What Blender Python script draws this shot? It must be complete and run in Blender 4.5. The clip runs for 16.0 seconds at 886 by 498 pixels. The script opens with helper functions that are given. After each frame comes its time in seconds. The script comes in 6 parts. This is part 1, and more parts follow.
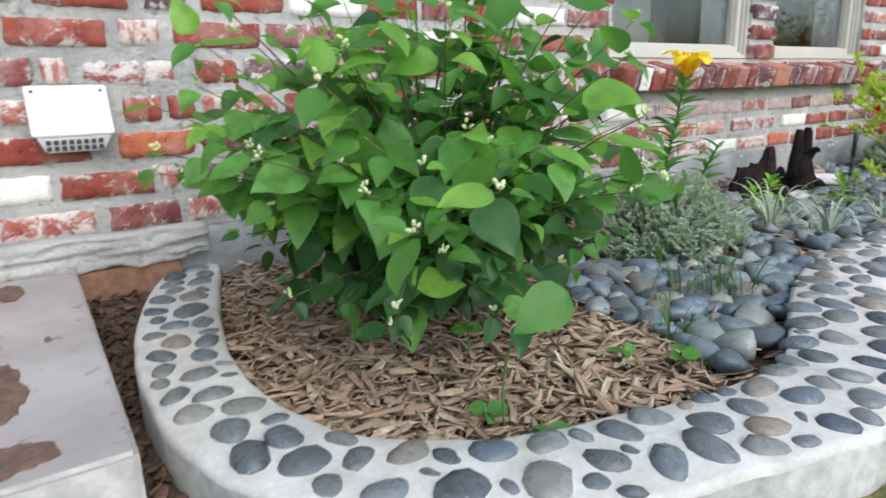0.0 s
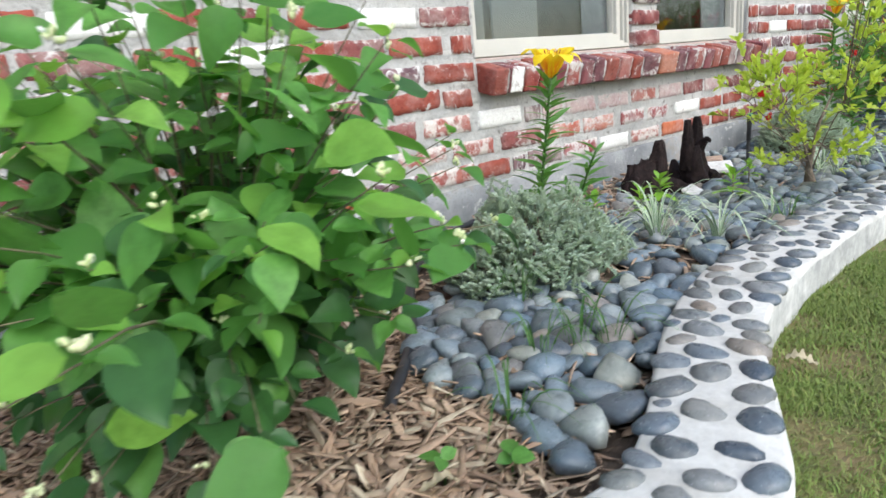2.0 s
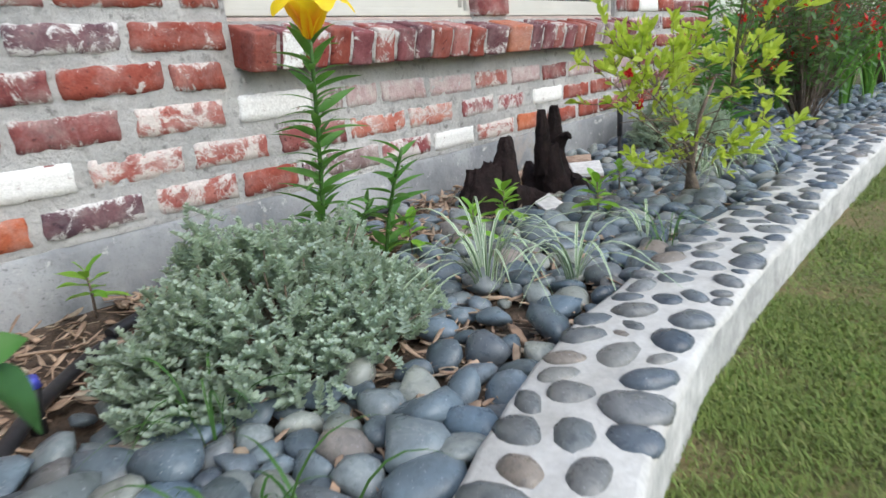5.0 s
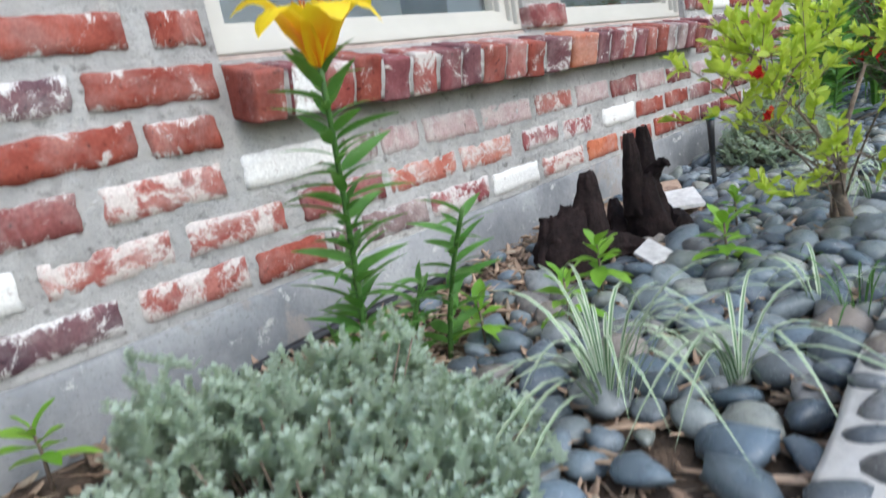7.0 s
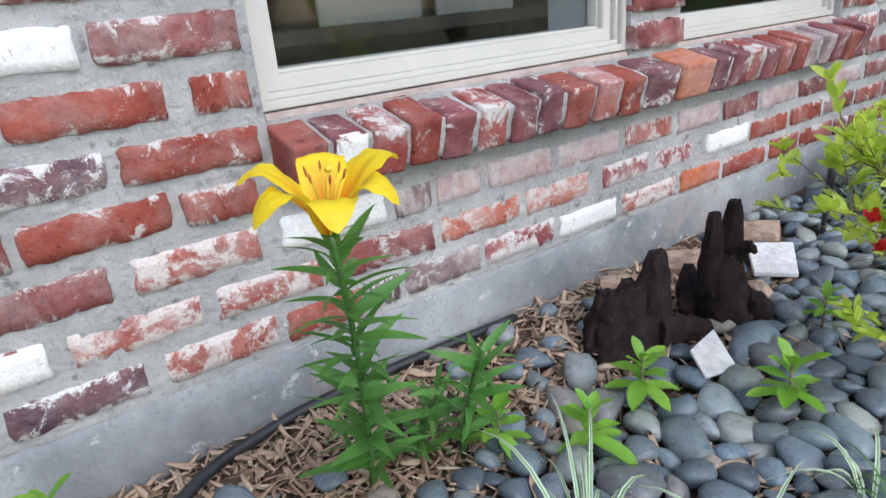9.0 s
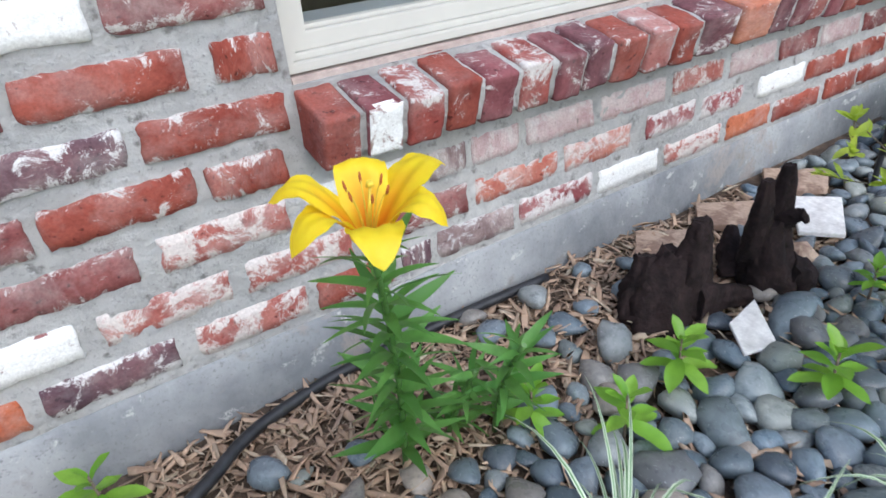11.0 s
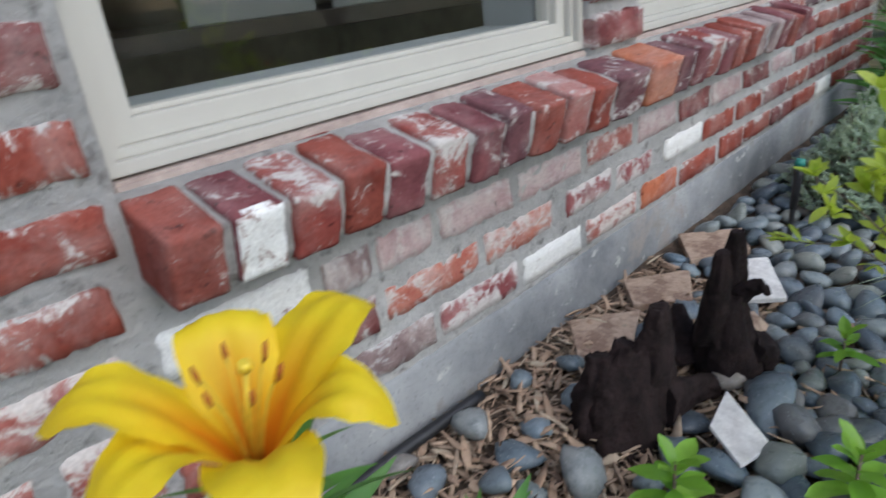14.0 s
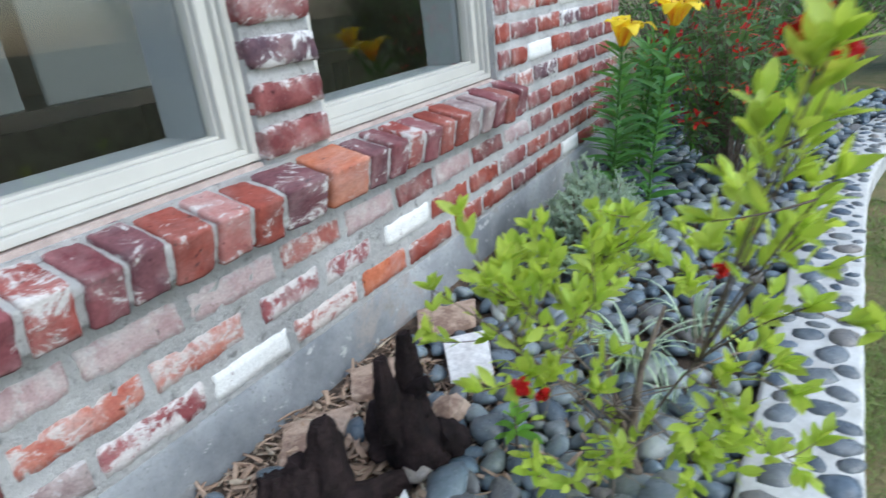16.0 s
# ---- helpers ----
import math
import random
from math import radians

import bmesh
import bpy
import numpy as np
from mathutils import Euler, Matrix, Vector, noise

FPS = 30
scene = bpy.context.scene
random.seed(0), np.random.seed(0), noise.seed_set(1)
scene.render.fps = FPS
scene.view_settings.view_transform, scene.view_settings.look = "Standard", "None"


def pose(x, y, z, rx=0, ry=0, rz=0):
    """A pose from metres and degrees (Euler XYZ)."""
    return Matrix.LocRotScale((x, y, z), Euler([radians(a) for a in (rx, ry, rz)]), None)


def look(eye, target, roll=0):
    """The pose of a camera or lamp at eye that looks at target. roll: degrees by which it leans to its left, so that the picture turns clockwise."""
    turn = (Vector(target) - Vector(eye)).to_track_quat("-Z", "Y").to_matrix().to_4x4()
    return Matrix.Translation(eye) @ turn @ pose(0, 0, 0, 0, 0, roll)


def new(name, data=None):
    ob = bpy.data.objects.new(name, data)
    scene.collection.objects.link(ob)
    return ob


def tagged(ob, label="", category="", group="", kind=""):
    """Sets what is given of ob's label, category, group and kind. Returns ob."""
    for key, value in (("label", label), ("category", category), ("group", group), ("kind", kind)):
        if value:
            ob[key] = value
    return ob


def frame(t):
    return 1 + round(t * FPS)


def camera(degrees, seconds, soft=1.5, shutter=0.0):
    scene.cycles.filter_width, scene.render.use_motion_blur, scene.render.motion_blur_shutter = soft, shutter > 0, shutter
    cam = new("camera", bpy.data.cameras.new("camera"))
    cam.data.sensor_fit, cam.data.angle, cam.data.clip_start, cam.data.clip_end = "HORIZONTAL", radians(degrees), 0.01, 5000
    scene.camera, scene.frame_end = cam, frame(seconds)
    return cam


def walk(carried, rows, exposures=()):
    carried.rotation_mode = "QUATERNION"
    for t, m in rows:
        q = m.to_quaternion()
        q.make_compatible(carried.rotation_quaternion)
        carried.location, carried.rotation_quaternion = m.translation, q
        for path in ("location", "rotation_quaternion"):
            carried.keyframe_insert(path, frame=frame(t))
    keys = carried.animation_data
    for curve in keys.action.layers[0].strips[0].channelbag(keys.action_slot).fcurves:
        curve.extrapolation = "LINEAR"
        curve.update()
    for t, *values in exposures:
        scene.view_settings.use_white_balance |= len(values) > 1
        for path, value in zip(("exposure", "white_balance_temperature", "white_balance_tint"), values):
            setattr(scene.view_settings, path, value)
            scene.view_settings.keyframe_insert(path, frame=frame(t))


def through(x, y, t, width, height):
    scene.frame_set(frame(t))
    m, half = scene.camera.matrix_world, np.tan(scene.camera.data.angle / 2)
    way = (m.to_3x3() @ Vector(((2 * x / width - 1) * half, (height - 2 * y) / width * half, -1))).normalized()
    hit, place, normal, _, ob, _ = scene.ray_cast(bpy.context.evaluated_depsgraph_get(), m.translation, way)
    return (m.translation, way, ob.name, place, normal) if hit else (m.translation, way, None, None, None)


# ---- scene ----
cam = camera(69.8, 16.0, soft=1.52, shutter=0.6)
METRES, EYE, TILT, LEAN, TURN = 2.75, 0.49, 0.0, 0.0, -34.0
ROWS = [
    (0.0, 0.0, 0.0, 0.0, -0.36, -14.29, 1.41),
    (0.5, 0.0073, 0.0161, 0.0088, -3.54, -14.68, 3.68),
    (1.0, 0.0229, 0.0397, 0.0124, -5.97, -14.98, 5.58),
    (1.5, 0.0545, 0.0654, 0.0141, -6.98, -15.18, 5.32),
    (2.0, 0.0927, 0.0921, 0.0149, -6.59, -15.22, 5.29),
    (2.5, 0.12, 0.1151, 0.0139, -7.07, -15.53, 5.84),
    (3.0, 0.1429, 0.1415, 0.0089, -10.08, -16.03, 6.47),
    (3.5, 0.168, 0.1752, 0.0005, -12.32, -17.04, 5.91),
    (4.0, 0.1937, 0.2145, -0.0002, -16.95, -16.91, 5.09),
    (6.5, 0.2526, 0.4149, -0.0431, -12.11, -13.92, 6.44),
    (7.0, 0.2535, 0.4363, -0.0192, -13.04, -13.08, 10.51),
    (7.5, 0.2689, 0.4434, 0.0231, -10.32, -14.83, 7.59),
    (8.0, 0.2819, 0.4642, 0.0514, -1.27, -17.85, 5.01),
    (8.5, 0.3016, 0.479, 0.0683, -2.14, -19.37, 5.09),
    (11.0, 0.3015, 0.5189, 0.1135, -0.37, -30.06, 4.33),
    (11.5, 0.289, 0.5546, 0.1028, 0.97, -28.43, 2.53),
    (12.0, 0.2857, 0.5935, 0.0914, 1.97, -27.1, 2.23),
    (12.5, 0.2798, 0.6098, 0.084, 2.36, -26.66, 2.89),
    (13.0, 0.2742, 0.6085, 0.081, -0.68, -26.74, 3.18),
    (13.5, 0.277, 0.6061, 0.0855, -8.01, -25.07, 4.03),
    (14.0, 0.2914, 0.6102, 0.0892, -12.71, -23.65, 5.59),
    (14.5, 0.3192, 0.6114, 0.097, -17.12, -21.98, 7.16),
    (15.0, 0.3534, 0.6075, 0.1016, -21.03, -21.3, 7.26),
    (15.5, 0.384, 0.6002, 0.1078, -23.94, -20.98, 6.81),
    (16.0, 0.4168, 0.5816, 0.1224, -25.38, -21.74, 6.24),
]
walk(cam, [(t, pose(0, 0, EYE, TILT, LEAN, TURN) @ pose(METRES * x, METRES * y, METRES * z, 90 + pitch, roll, yaw)) for t, x, y, z, yaw, pitch, roll in ROWS],
     exposures=[(0.0, 0.36, 6270, 6), (1.0, 0.49, 6270, 6), (1.5, 0.54, 6270, 6), (3.0, 0.62, 6270, 6), (4.0, 0.36, 6270, 6), (6.5, 0.31, 6050, 7), (7.0, 0.41, 6000, 7), (7.5, 0.29, 5950, 7), (8.5, 0.29, 5900, 8), (11.0, 0.36, 5850, 8), (11.5, 0.3, 5950, 8), (12.0, 0.04, 6000, 8), (13.0, -0.22, 6050, 8), (13.5, -0.24, 6050, 8), (14.5, 0.02, 5670, 6), (15.25, 0.28, 5470, 5), (16.0, 0.29, 5570, 3)])

# ---- world and light: bright overcast, open shade ----
world = bpy.data.worlds.new("overcast")
scene.world = world
world.use_nodes = True
wn = world.node_tree
sky = wn.nodes.new("ShaderNodeTexSky")
sky.sky_type, sky.sun_disc = "NISHITA", False
sky.sun_elevation, sky.sun_rotation = radians(42), radians(180)
sky.air_density, sky.dust_density, sky.ozone_density = 1.0, 2.0, 1.0
wn.links.new(sky.outputs[0], wn.nodes["Background"].inputs[0])
wn.nodes["Background"].inputs[1].default_value = 0.2
sun = new("sun", bpy.data.lights.new("sun", "SUN"))
sun.data.energy, sun.data.angle, sun.data.color = 1.6, radians(80), (1.0, 0.98, 0.95)
sun.matrix_world = look((0.3, -5.0, 5.2), (0.5, 0.5, 0))


# ---- helpers of this scene ----
def part(name, bm, material=None, parent=None, label=""):
    """A bmesh or a mesh as one object under a thing."""
    if isinstance(bm, bpy.types.Mesh):
        me = bm
    else:
        me = bpy.data.meshes.new(name)
        bm.to_mesh(me)
        bm.free()
    if material is not None and not me.materials:
        me.materials.append(material)
    ob = new(name, me)
    ob.parent = parent
    if label:
        tagged(ob, label)
    return ob


def smooth(me):
    me.polygons.foreach_set("use_smooth", [True] * len(me.polygons))
    return me


def thing(name, label, category, at=(0, 0, 0), group="", kind=""):
    ob = new(name)
    ob.location = at
    ob.empty_display_size = 0.05
    return tagged(ob, label, category, group, kind)


def box(bm, x0, x1, y0, y1, z0, z1, bevel=0.0, mat=0):
    m = Matrix.LocRotScale(((x0 + x1) / 2, (y0 + y1) / 2, (z0 + z1) / 2), None, (x1 - x0, y1 - y0, z1 - z0))
    r = bmesh.ops.create_cube(bm, size=1.0, matrix=m)
    faces = {f for v in r["verts"] for f in v.link_faces}
    for f in faces:
        f.material_index = mat
    if bevel:
        edges = list({e for v in r["verts"] for e in v.link_edges})
        bmesh.ops.bevel(bm, geom=edges, offset=bevel, segments=2, affect="EDGES")


def box_mesh(name, size, bevel):
    bm = bmesh.new()
    box(bm, 0, size[0], 0, size[1], 0, size[2], bevel)
    me = bpy.data.meshes.new(name)
    bm.to_mesh(me)
    bm.free()
    return me


def from_arrays(name, verts, faces, material=None):
    me = bpy.data.meshes.new(name)
    me.from_pydata([tuple(v) for v in verts], [], [tuple(int(i) for i in f) for f in faces])
    smooth(me)
    if material is not None:
        me.materials.append(material)
    return me


def joined(name, templates, placed, material):
    """Many small pieces as one mesh: placed holds (template number, matrix)."""
    verts, faces, base = [], [], 0
    for k, m in placed:
        v, f = templates[k]
        a = np.array(m)
        verts.append(v @ a[:3, :3].T + a[:3, 3])
        faces.extend([tuple(i + base for i in face) for face in f])
        base += len(v)
    me = bpy.data.meshes.new(name)
    me.from_pydata(np.concatenate(verts).tolist(), [], faces)
    smooth(me)
    me.materials.append(material)
    return me


def aim(at, way, up=(0, 0, 1), size=(1, 1, 1)):
    """A matrix whose y runs along way and whose z leans to up."""
    y = Vector(way).normalized()
    x = y.cross(Vector(up))
    if x.length < 1e-4:
        x = y.cross(Vector((1, 0.2, 0)))
    x.normalize()
    z = x.cross(y)
    m = Matrix((x, y, z)).transposed().to_4x4()
    m.translation = at
    if isinstance(size, (int, float)):
        size = (size, size, size)
    return m @ Matrix.Diagonal((*size, 1))


def tube(bm, pts, r0, r1, sides=6, mat=0):
    """A tapered tube along points."""
    rings = []
    n = len(pts)
    pts = [Vector(p) for p in pts]
    for i, p in enumerate(pts):
        d = (pts[min(i + 1, n - 1)] - pts[max(i - 1, 0)]).normalized()
        a = d.orthogonal().normalized() if abs(d.z) > 0.9 else d.cross(Vector((0, 0, 1))).normalized()
        b = d.cross(a)
        r = r0 + (r1 - r0) * i / max(n - 1, 1)
        rings.append([bm.verts.new(p + a * (r * math.cos(2 * math.pi * k / sides)) + b * (r * math.sin(2 * math.pi * k / sides))) for k in range(sides)])
    for q, w in zip(rings, rings[1:]):
        for k in range(sides):
            f = bm.faces.new((q[k], q[(k + 1) % sides], w[(k + 1) % sides], w[k]))
            f.smooth, f.material_index = True, mat
    bm.faces.new(rings[0][::-1]).material_index = mat
    bm.faces.new(rings[-1]).material_index = mat


def bezier(p, q, r, n=6):
    p, q, r = Vector(p), Vector(q), Vector(r)
    return [(1 - t) ** 2 * p + 2 * t * (1 - t) * q + t * t * r for t in [i / (n - 1) for i in range(n)]]


def leaf_shape(length, width, fold=0.15, curl=0.15, peak=0.4, rows=6, wave=0.0):
    """Vertices and faces of a leaf along +y, folded at its midrib."""
    v, f = [], []
    for j in range(rows + 1):
        t = j / rows
        s = (t / peak) ** 0.75 if t < peak else ((1 - t) / (1 - peak)) ** 0.85
        w = max(0.5 * width * math.sin(0.5 * math.pi * min(max(s, 0), 1)), 0.0006)
        z = -curl * length * t * t
        ripple = wave * width * math.sin(9 * t)
        v += [(-w, length * t, z + fold * w + ripple), (0, length * t, z), (w, length * t, z + fold * w - ripple)]
    for j in range(rows):
        a = 3 * j
        f += [(a, a + 1, a + 4, a + 3), (a + 1, a + 2, a + 5, a + 4)]
    return np.array(v), f


def rand(a, b):
    return random.uniform(a, b)


def spline(points, n):
    """n points at even steps along a smooth line through points."""
    p = [Vector((*q, 0)) if len(q) == 2 else Vector(q) for q in points]
    p = [p[0] * 2 - p[1]] + p + [p[-1] * 2 - p[-2]]
    fine = []
    for i in range(1, len(p) - 2):
        for k in range(12):
            t = k / 12
            a, b, c, d = p[i - 1:i + 3]
            fine.append(0.5 * ((2 * b) + (c - a) * t + (2 * a - 5 * b + 4 * c - d) * t * t + (3 * b - a - 3 * c + d) * t ** 3))
    fine.append(p[-2])
    fine = np.array(fine)
    s = np.concatenate([[0], np.cumsum(np.linalg.norm(np.diff(fine, axis=0), axis=1))])
    u = np.linspace(0, s[-1], n)
    return np.stack([np.interp(u, s, fine[:, k]) for k in range(3)], axis=1)


# ---- materials ----
def material(name):
    m = bpy.data.materials.new(name)
    m.use_nodes = True
    return m, m.node_tree, m.node_tree.nodes["Principled BSDF"]


def mixed(nt, fac, a, b):
    n = nt.nodes.new("ShaderNodeMix")
    n.data_type = "RGBA"
    for sock, val in ((n.inputs[0], fac), (n.inputs[6], a), (n.inputs[7], b)):
        if isinstance(val, bpy.types.NodeSocket):
            nt.links.new(val, sock)
        elif isinstance(val, (int, float)):
            sock.default_value = val
        else:
            sock.default_value = (*val, 1)
    return n.outputs[2]


def coords(nt, where="Object", shift=0.0):
    c = nt.nodes.new("ShaderNodeTexCoord")
    out = c.outputs[where]
    if shift:
        info = nt.nodes.new("ShaderNodeObjectInfo")
        mul = nt.nodes.new("ShaderNodeMath")
        mul.operation, mul.inputs[1].default_value = "MULTIPLY", shift
        nt.links.new(info.outputs["Random"], mul.inputs[0])
        add = nt.nodes.new("ShaderNodeVectorMath")
        nt.links.new(out, add.inputs[0])
        nt.links.new(mul.outputs[0], add.inputs[1])
        out = add.outputs[0]
    return out


def grain(nt, vec, scale, detail=4, lo=0.4, hi=0.6, rough=0.6, distort=0.0):
    n = nt.nodes.new("ShaderNodeTexNoise")
    n.inputs["Scale"].default_value, n.inputs["Detail"].default_value = scale, detail
    n.inputs["Roughness"].default_value, n.inputs["Distortion"].default_value = rough, distort
    nt.links.new(vec, n.inputs["Vector"])
    r = nt.nodes.new("ShaderNodeMapRange")
    r.inputs[1].default_value, r.inputs[2].default_value = lo, hi
    nt.links.new(n.outputs[0], r.inputs[0])
    return r.outputs[0]


def relief(nt, bsdf, height, strength=0.3, distance=0.004):
    b = nt.nodes.new("ShaderNodeBump")
    b.inputs["Strength"].default_value, b.inputs["Distance"].default_value = strength, distance
    nt.links.new(height, b.inputs["Height"])
    nt.links.new(b.outputs[0], bsdf.inputs["Normal"])


def simple(name, a, b, scale, rough=0.7, bump=0.3, shift=0.0, lo=0.35, hi=0.65, distance=0.003, metal=0.0, spec=0.5, fine=4.0, contrast=1.0):
    m, nt, p = material(name)
    v = coords(nt, "Object", shift)
    g = grain(nt, v, scale, 5, lo, hi)
    h = grain(nt, v, scale * fine, 4, 0.2, 0.8)
    c = mixed(nt, g, a, b)
    d = mixed(nt, h, (1 - 0.25 * contrast,) * 3, (1 + 0.15 * contrast,) * 3)
    mul = nt.nodes.new("ShaderNodeMix")
    mul.data_type, mul.blend_type = "RGBA", "MULTIPLY"
    mul.inputs[0].default_value = 1
    nt.links.new(c, mul.inputs[6])
    nt.links.new(d, mul.inputs[7])
    nt.links.new(mul.outputs[2], p.inputs["Base Color"])
    p.inputs["Roughness"].default_value, p.inputs["Metallic"].default_value = rough, metal
    p.inputs["Specular IOR Level"].default_value = spec
    if bump:
        relief(nt, p, h, bump, distance)
    return m


def brick_material(name, dark, light, white=0.35, smear=0.3, coat=(0.54, 0.505, 0.475), blur=0.03, cling=0.08):
    """Reclaimed brick: two tones, old white paint and mortar left on it."""
    m, nt, p = material(name)
    v = coords(nt, "Object", 60.0)
    tone = mixed(nt, grain(nt, v, 14, 4, 0.35, 0.65), dark, light)
    pits = grain(nt, v, 110, 5, 0.25, 0.75)
    tone = mixed(nt, grain(nt, v, 70, 3, 0.62, 0.72), tone, tuple(0.45 * c for c in dark))
    # old paint and mortar cling along the long arrises
    sep = nt.nodes.new("ShaderNodeSeparateXYZ")
    nt.links.new(coords(nt), sep.inputs[0])
    arris = nt.nodes.new("ShaderNodeMapRange")
    arris.inputs[1].default_value, arris.inputs[2].default_value, arris.inputs[4].default_value = 0.012, 0.032, cling
    away = nt.nodes.new("ShaderNodeMath")
    away.operation, away.inputs[1].default_value = "SUBTRACT", 0.0315
    far = nt.nodes.new("ShaderNodeMath")
    far.operation = "ABSOLUTE"
    nt.links.new(sep.outputs[2], away.inputs[0])
    nt.links.new(away.outputs[0], far.inputs[0])
    nt.links.new(far.outputs[0], arris.inputs[0])

    def clinging(scale, level, soft, warp):
        n = nt.nodes.new("ShaderNodeTexNoise")
        n.inputs["Scale"].default_value, n.inputs["Detail"].default_value = scale, 10
        n.inputs["Roughness"].default_value, n.inputs["Distortion"].default_value = 0.78, warp
        nt.links.new(v, n.inputs["Vector"])
        s = nt.nodes.new("ShaderNodeMath")
        nt.links.new(n.outputs[0], s.inputs[0])
        nt.links.new(arris.outputs[0], s.inputs[1])
        r = nt.nodes.new("ShaderNodeMapRange")
        r.inputs[1].default_value, r.inputs[2].default_value = level - soft, level + soft
        nt.links.new(s.outputs[0], r.inputs[0])
        return r.outputs[0]
    tone = mixed(nt, clinging(22, 0.705 - 0.32 * white, blur, 0.5), tone, coat)
    if white < 0.7:
        tone = mixed(nt, clinging(11, 0.655, 0.018, 0.9), tone, (0.45, 0.44, 0.42))
    haze = nt.nodes.new("ShaderNodeMath")
    haze.operation, haze.inputs[1].default_value = "MULTIPLY", smear
    nt.links.new(grain(nt, v, 11, 6, 0.45, 0.7, 0.65, 0.3), haze.inputs[0])
    tone = mixed(nt, haze.outputs[0], tone, (0.55, 0.49, 0.46))
    speck = nt.nodes.new("ShaderNodeMix")
    speck.data_type, speck.blend_type = "RGBA", "MULTIPLY"
    speck.inputs[0].default_value = 1.0
    nt.links.new(tone, speck.inputs[6])
    nt.links.new(mixed(nt, grain(nt, v, 190, 4, 0.3, 0.7, 0.7), (0.8, 0.79, 0.78), (1.16, 1.16, 1.16)), speck.inputs[7])
    nt.links.new(speck.outputs[2], p.inputs["Base Color"])
    p.inputs["Roughness"].default_value = 0.88
    p.inputs["Specular IOR Level"].default_value = 0.25
    relief(nt, p, pits, 0.3, 0.002)
    return m


BRICK = {
    "r": brick_material("brick_red", (0.2, 0.042, 0.028), (0.31, 0.08, 0.055), 0.3, 0.26),
    "m": brick_material("brick_maroon", (0.135, 0.036, 0.036), (0.25, 0.085, 0.078), 0.35, 0.36),
    "p": brick_material("brick_purple", (0.085, 0.05, 0.063), (0.17, 0.088, 0.096), 0.46, 0.36, (0.62, 0.6, 0.58), 0.025),
    "k": brick_material("brick_pink", (0.27, 0.07, 0.058), (0.42, 0.16, 0.13), 0.56, 0.55, (0.6, 0.54, 0.5), 0.035),
    "c": brick_material("brick_coral", (0.36, 0.095, 0.068), (0.46, 0.19, 0.14), 0.5, 0.7, (0.54, 0.48, 0.45), 0.04),
    "l": brick_material("brick_washed", (0.4, 0.27, 0.265), (0.52, 0.4, 0.385), 0.42, 0.95, (0.56, 0.52, 0.5), 0.06),
    "w": brick_material("brick_white", (0.2, 0.1, 0.09), (0.36, 0.26, 0.22), 1.0, 0.1, (0.76, 0.75, 0.72)),
    "o": brick_material("brick_orange", (0.36, 0.085, 0.04), (0.46, 0.15, 0.075), 0.2, 0.45),
    "x": brick_material("brick_mottled", (0.2, 0.05, 0.055), (0.32, 0.11, 0.11), 0.62, 0.7, (0.58, 0.54, 0.52), 0.03),
    "g": brick_material("brick_grey", (0.16, 0.105, 0.105), (0.3, 0.225, 0.215), 0.4, 0.85, (0.48, 0.46, 0.45), 0.04),
}


SILL_BRICK = {
    "r": brick_material("sill_red", (0.18, 0.038, 0.027), (0.29, 0.075, 0.053), 0.3, 0.16, cling=0.0),
    "m": brick_material("sill_maroon", (0.13, 0.036, 0.043), (0.23, 0.08, 0.086), 0.38, 0.2, cling=0.0),
    "p": brick_material("sill_purple", (0.1, 0.04, 0.05), (0.19, 0.08, 0.086), 0.42, 0.2, cling=0.0),
    "x": brick_material("sill_painted", (0.2, 0.036, 0.03), (0.3, 0.075, 0.06), 0.46, 0.3, cling=0.03),
    "k": brick_material("sill_pink", (0.26, 0.07, 0.06), (0.38, 0.17, 0.15), 0.4, 0.5, cling=0.0),
    "o": brick_material("sill_orange", (0.36, 0.095, 0.045), (0.46, 0.17, 0.09), 0.2, 0.3, cling=0.0),
    "g": brick_material("sill_grey", (0.16, 0.1, 0.1), (0.3, 0.22, 0.21), 0.35, 0.6, (0.48, 0.46, 0.45), 0.04, 0.0),
    "w": brick_material("sill_white", (0.2, 0.08, 0.07), (0.36, 0.26, 0.22), 0.8, 0.05, (0.82, 0.81, 0.79), cling=0.0),
}


def mortar_material():
    m, nt, p = material("mortar")
    v = coords(nt)
    c = mixed(nt, grain(nt, v, 6, 5), (0.45, 0.44, 0.42), (0.6, 0.585, 0.56))
    c = mixed(nt, grain(nt, v, 40, 5, 0.58, 0.72), c, (0.25, 0.235, 0.22))
    c = mixed(nt, grain(nt, v, 150, 5, 0.58, 0.72, 0.7), c, (0.33, 0.32, 0.31))
    c = mixed(nt, grain(nt, v, 120, 4, 0.62, 0.7, 0.7), c, (0.62, 0.61, 0.59))
    nt.links.new(c, p.inputs["Base Color"])
    p.inputs["Roughness"].default_value = 0.95
    p.inputs["Specular IOR Level"].default_value = 0.2
    relief(nt, p, grain(nt, v, 75, 7, 0.2, 0.8, 0.7), 1.0, 0.008)
    return m


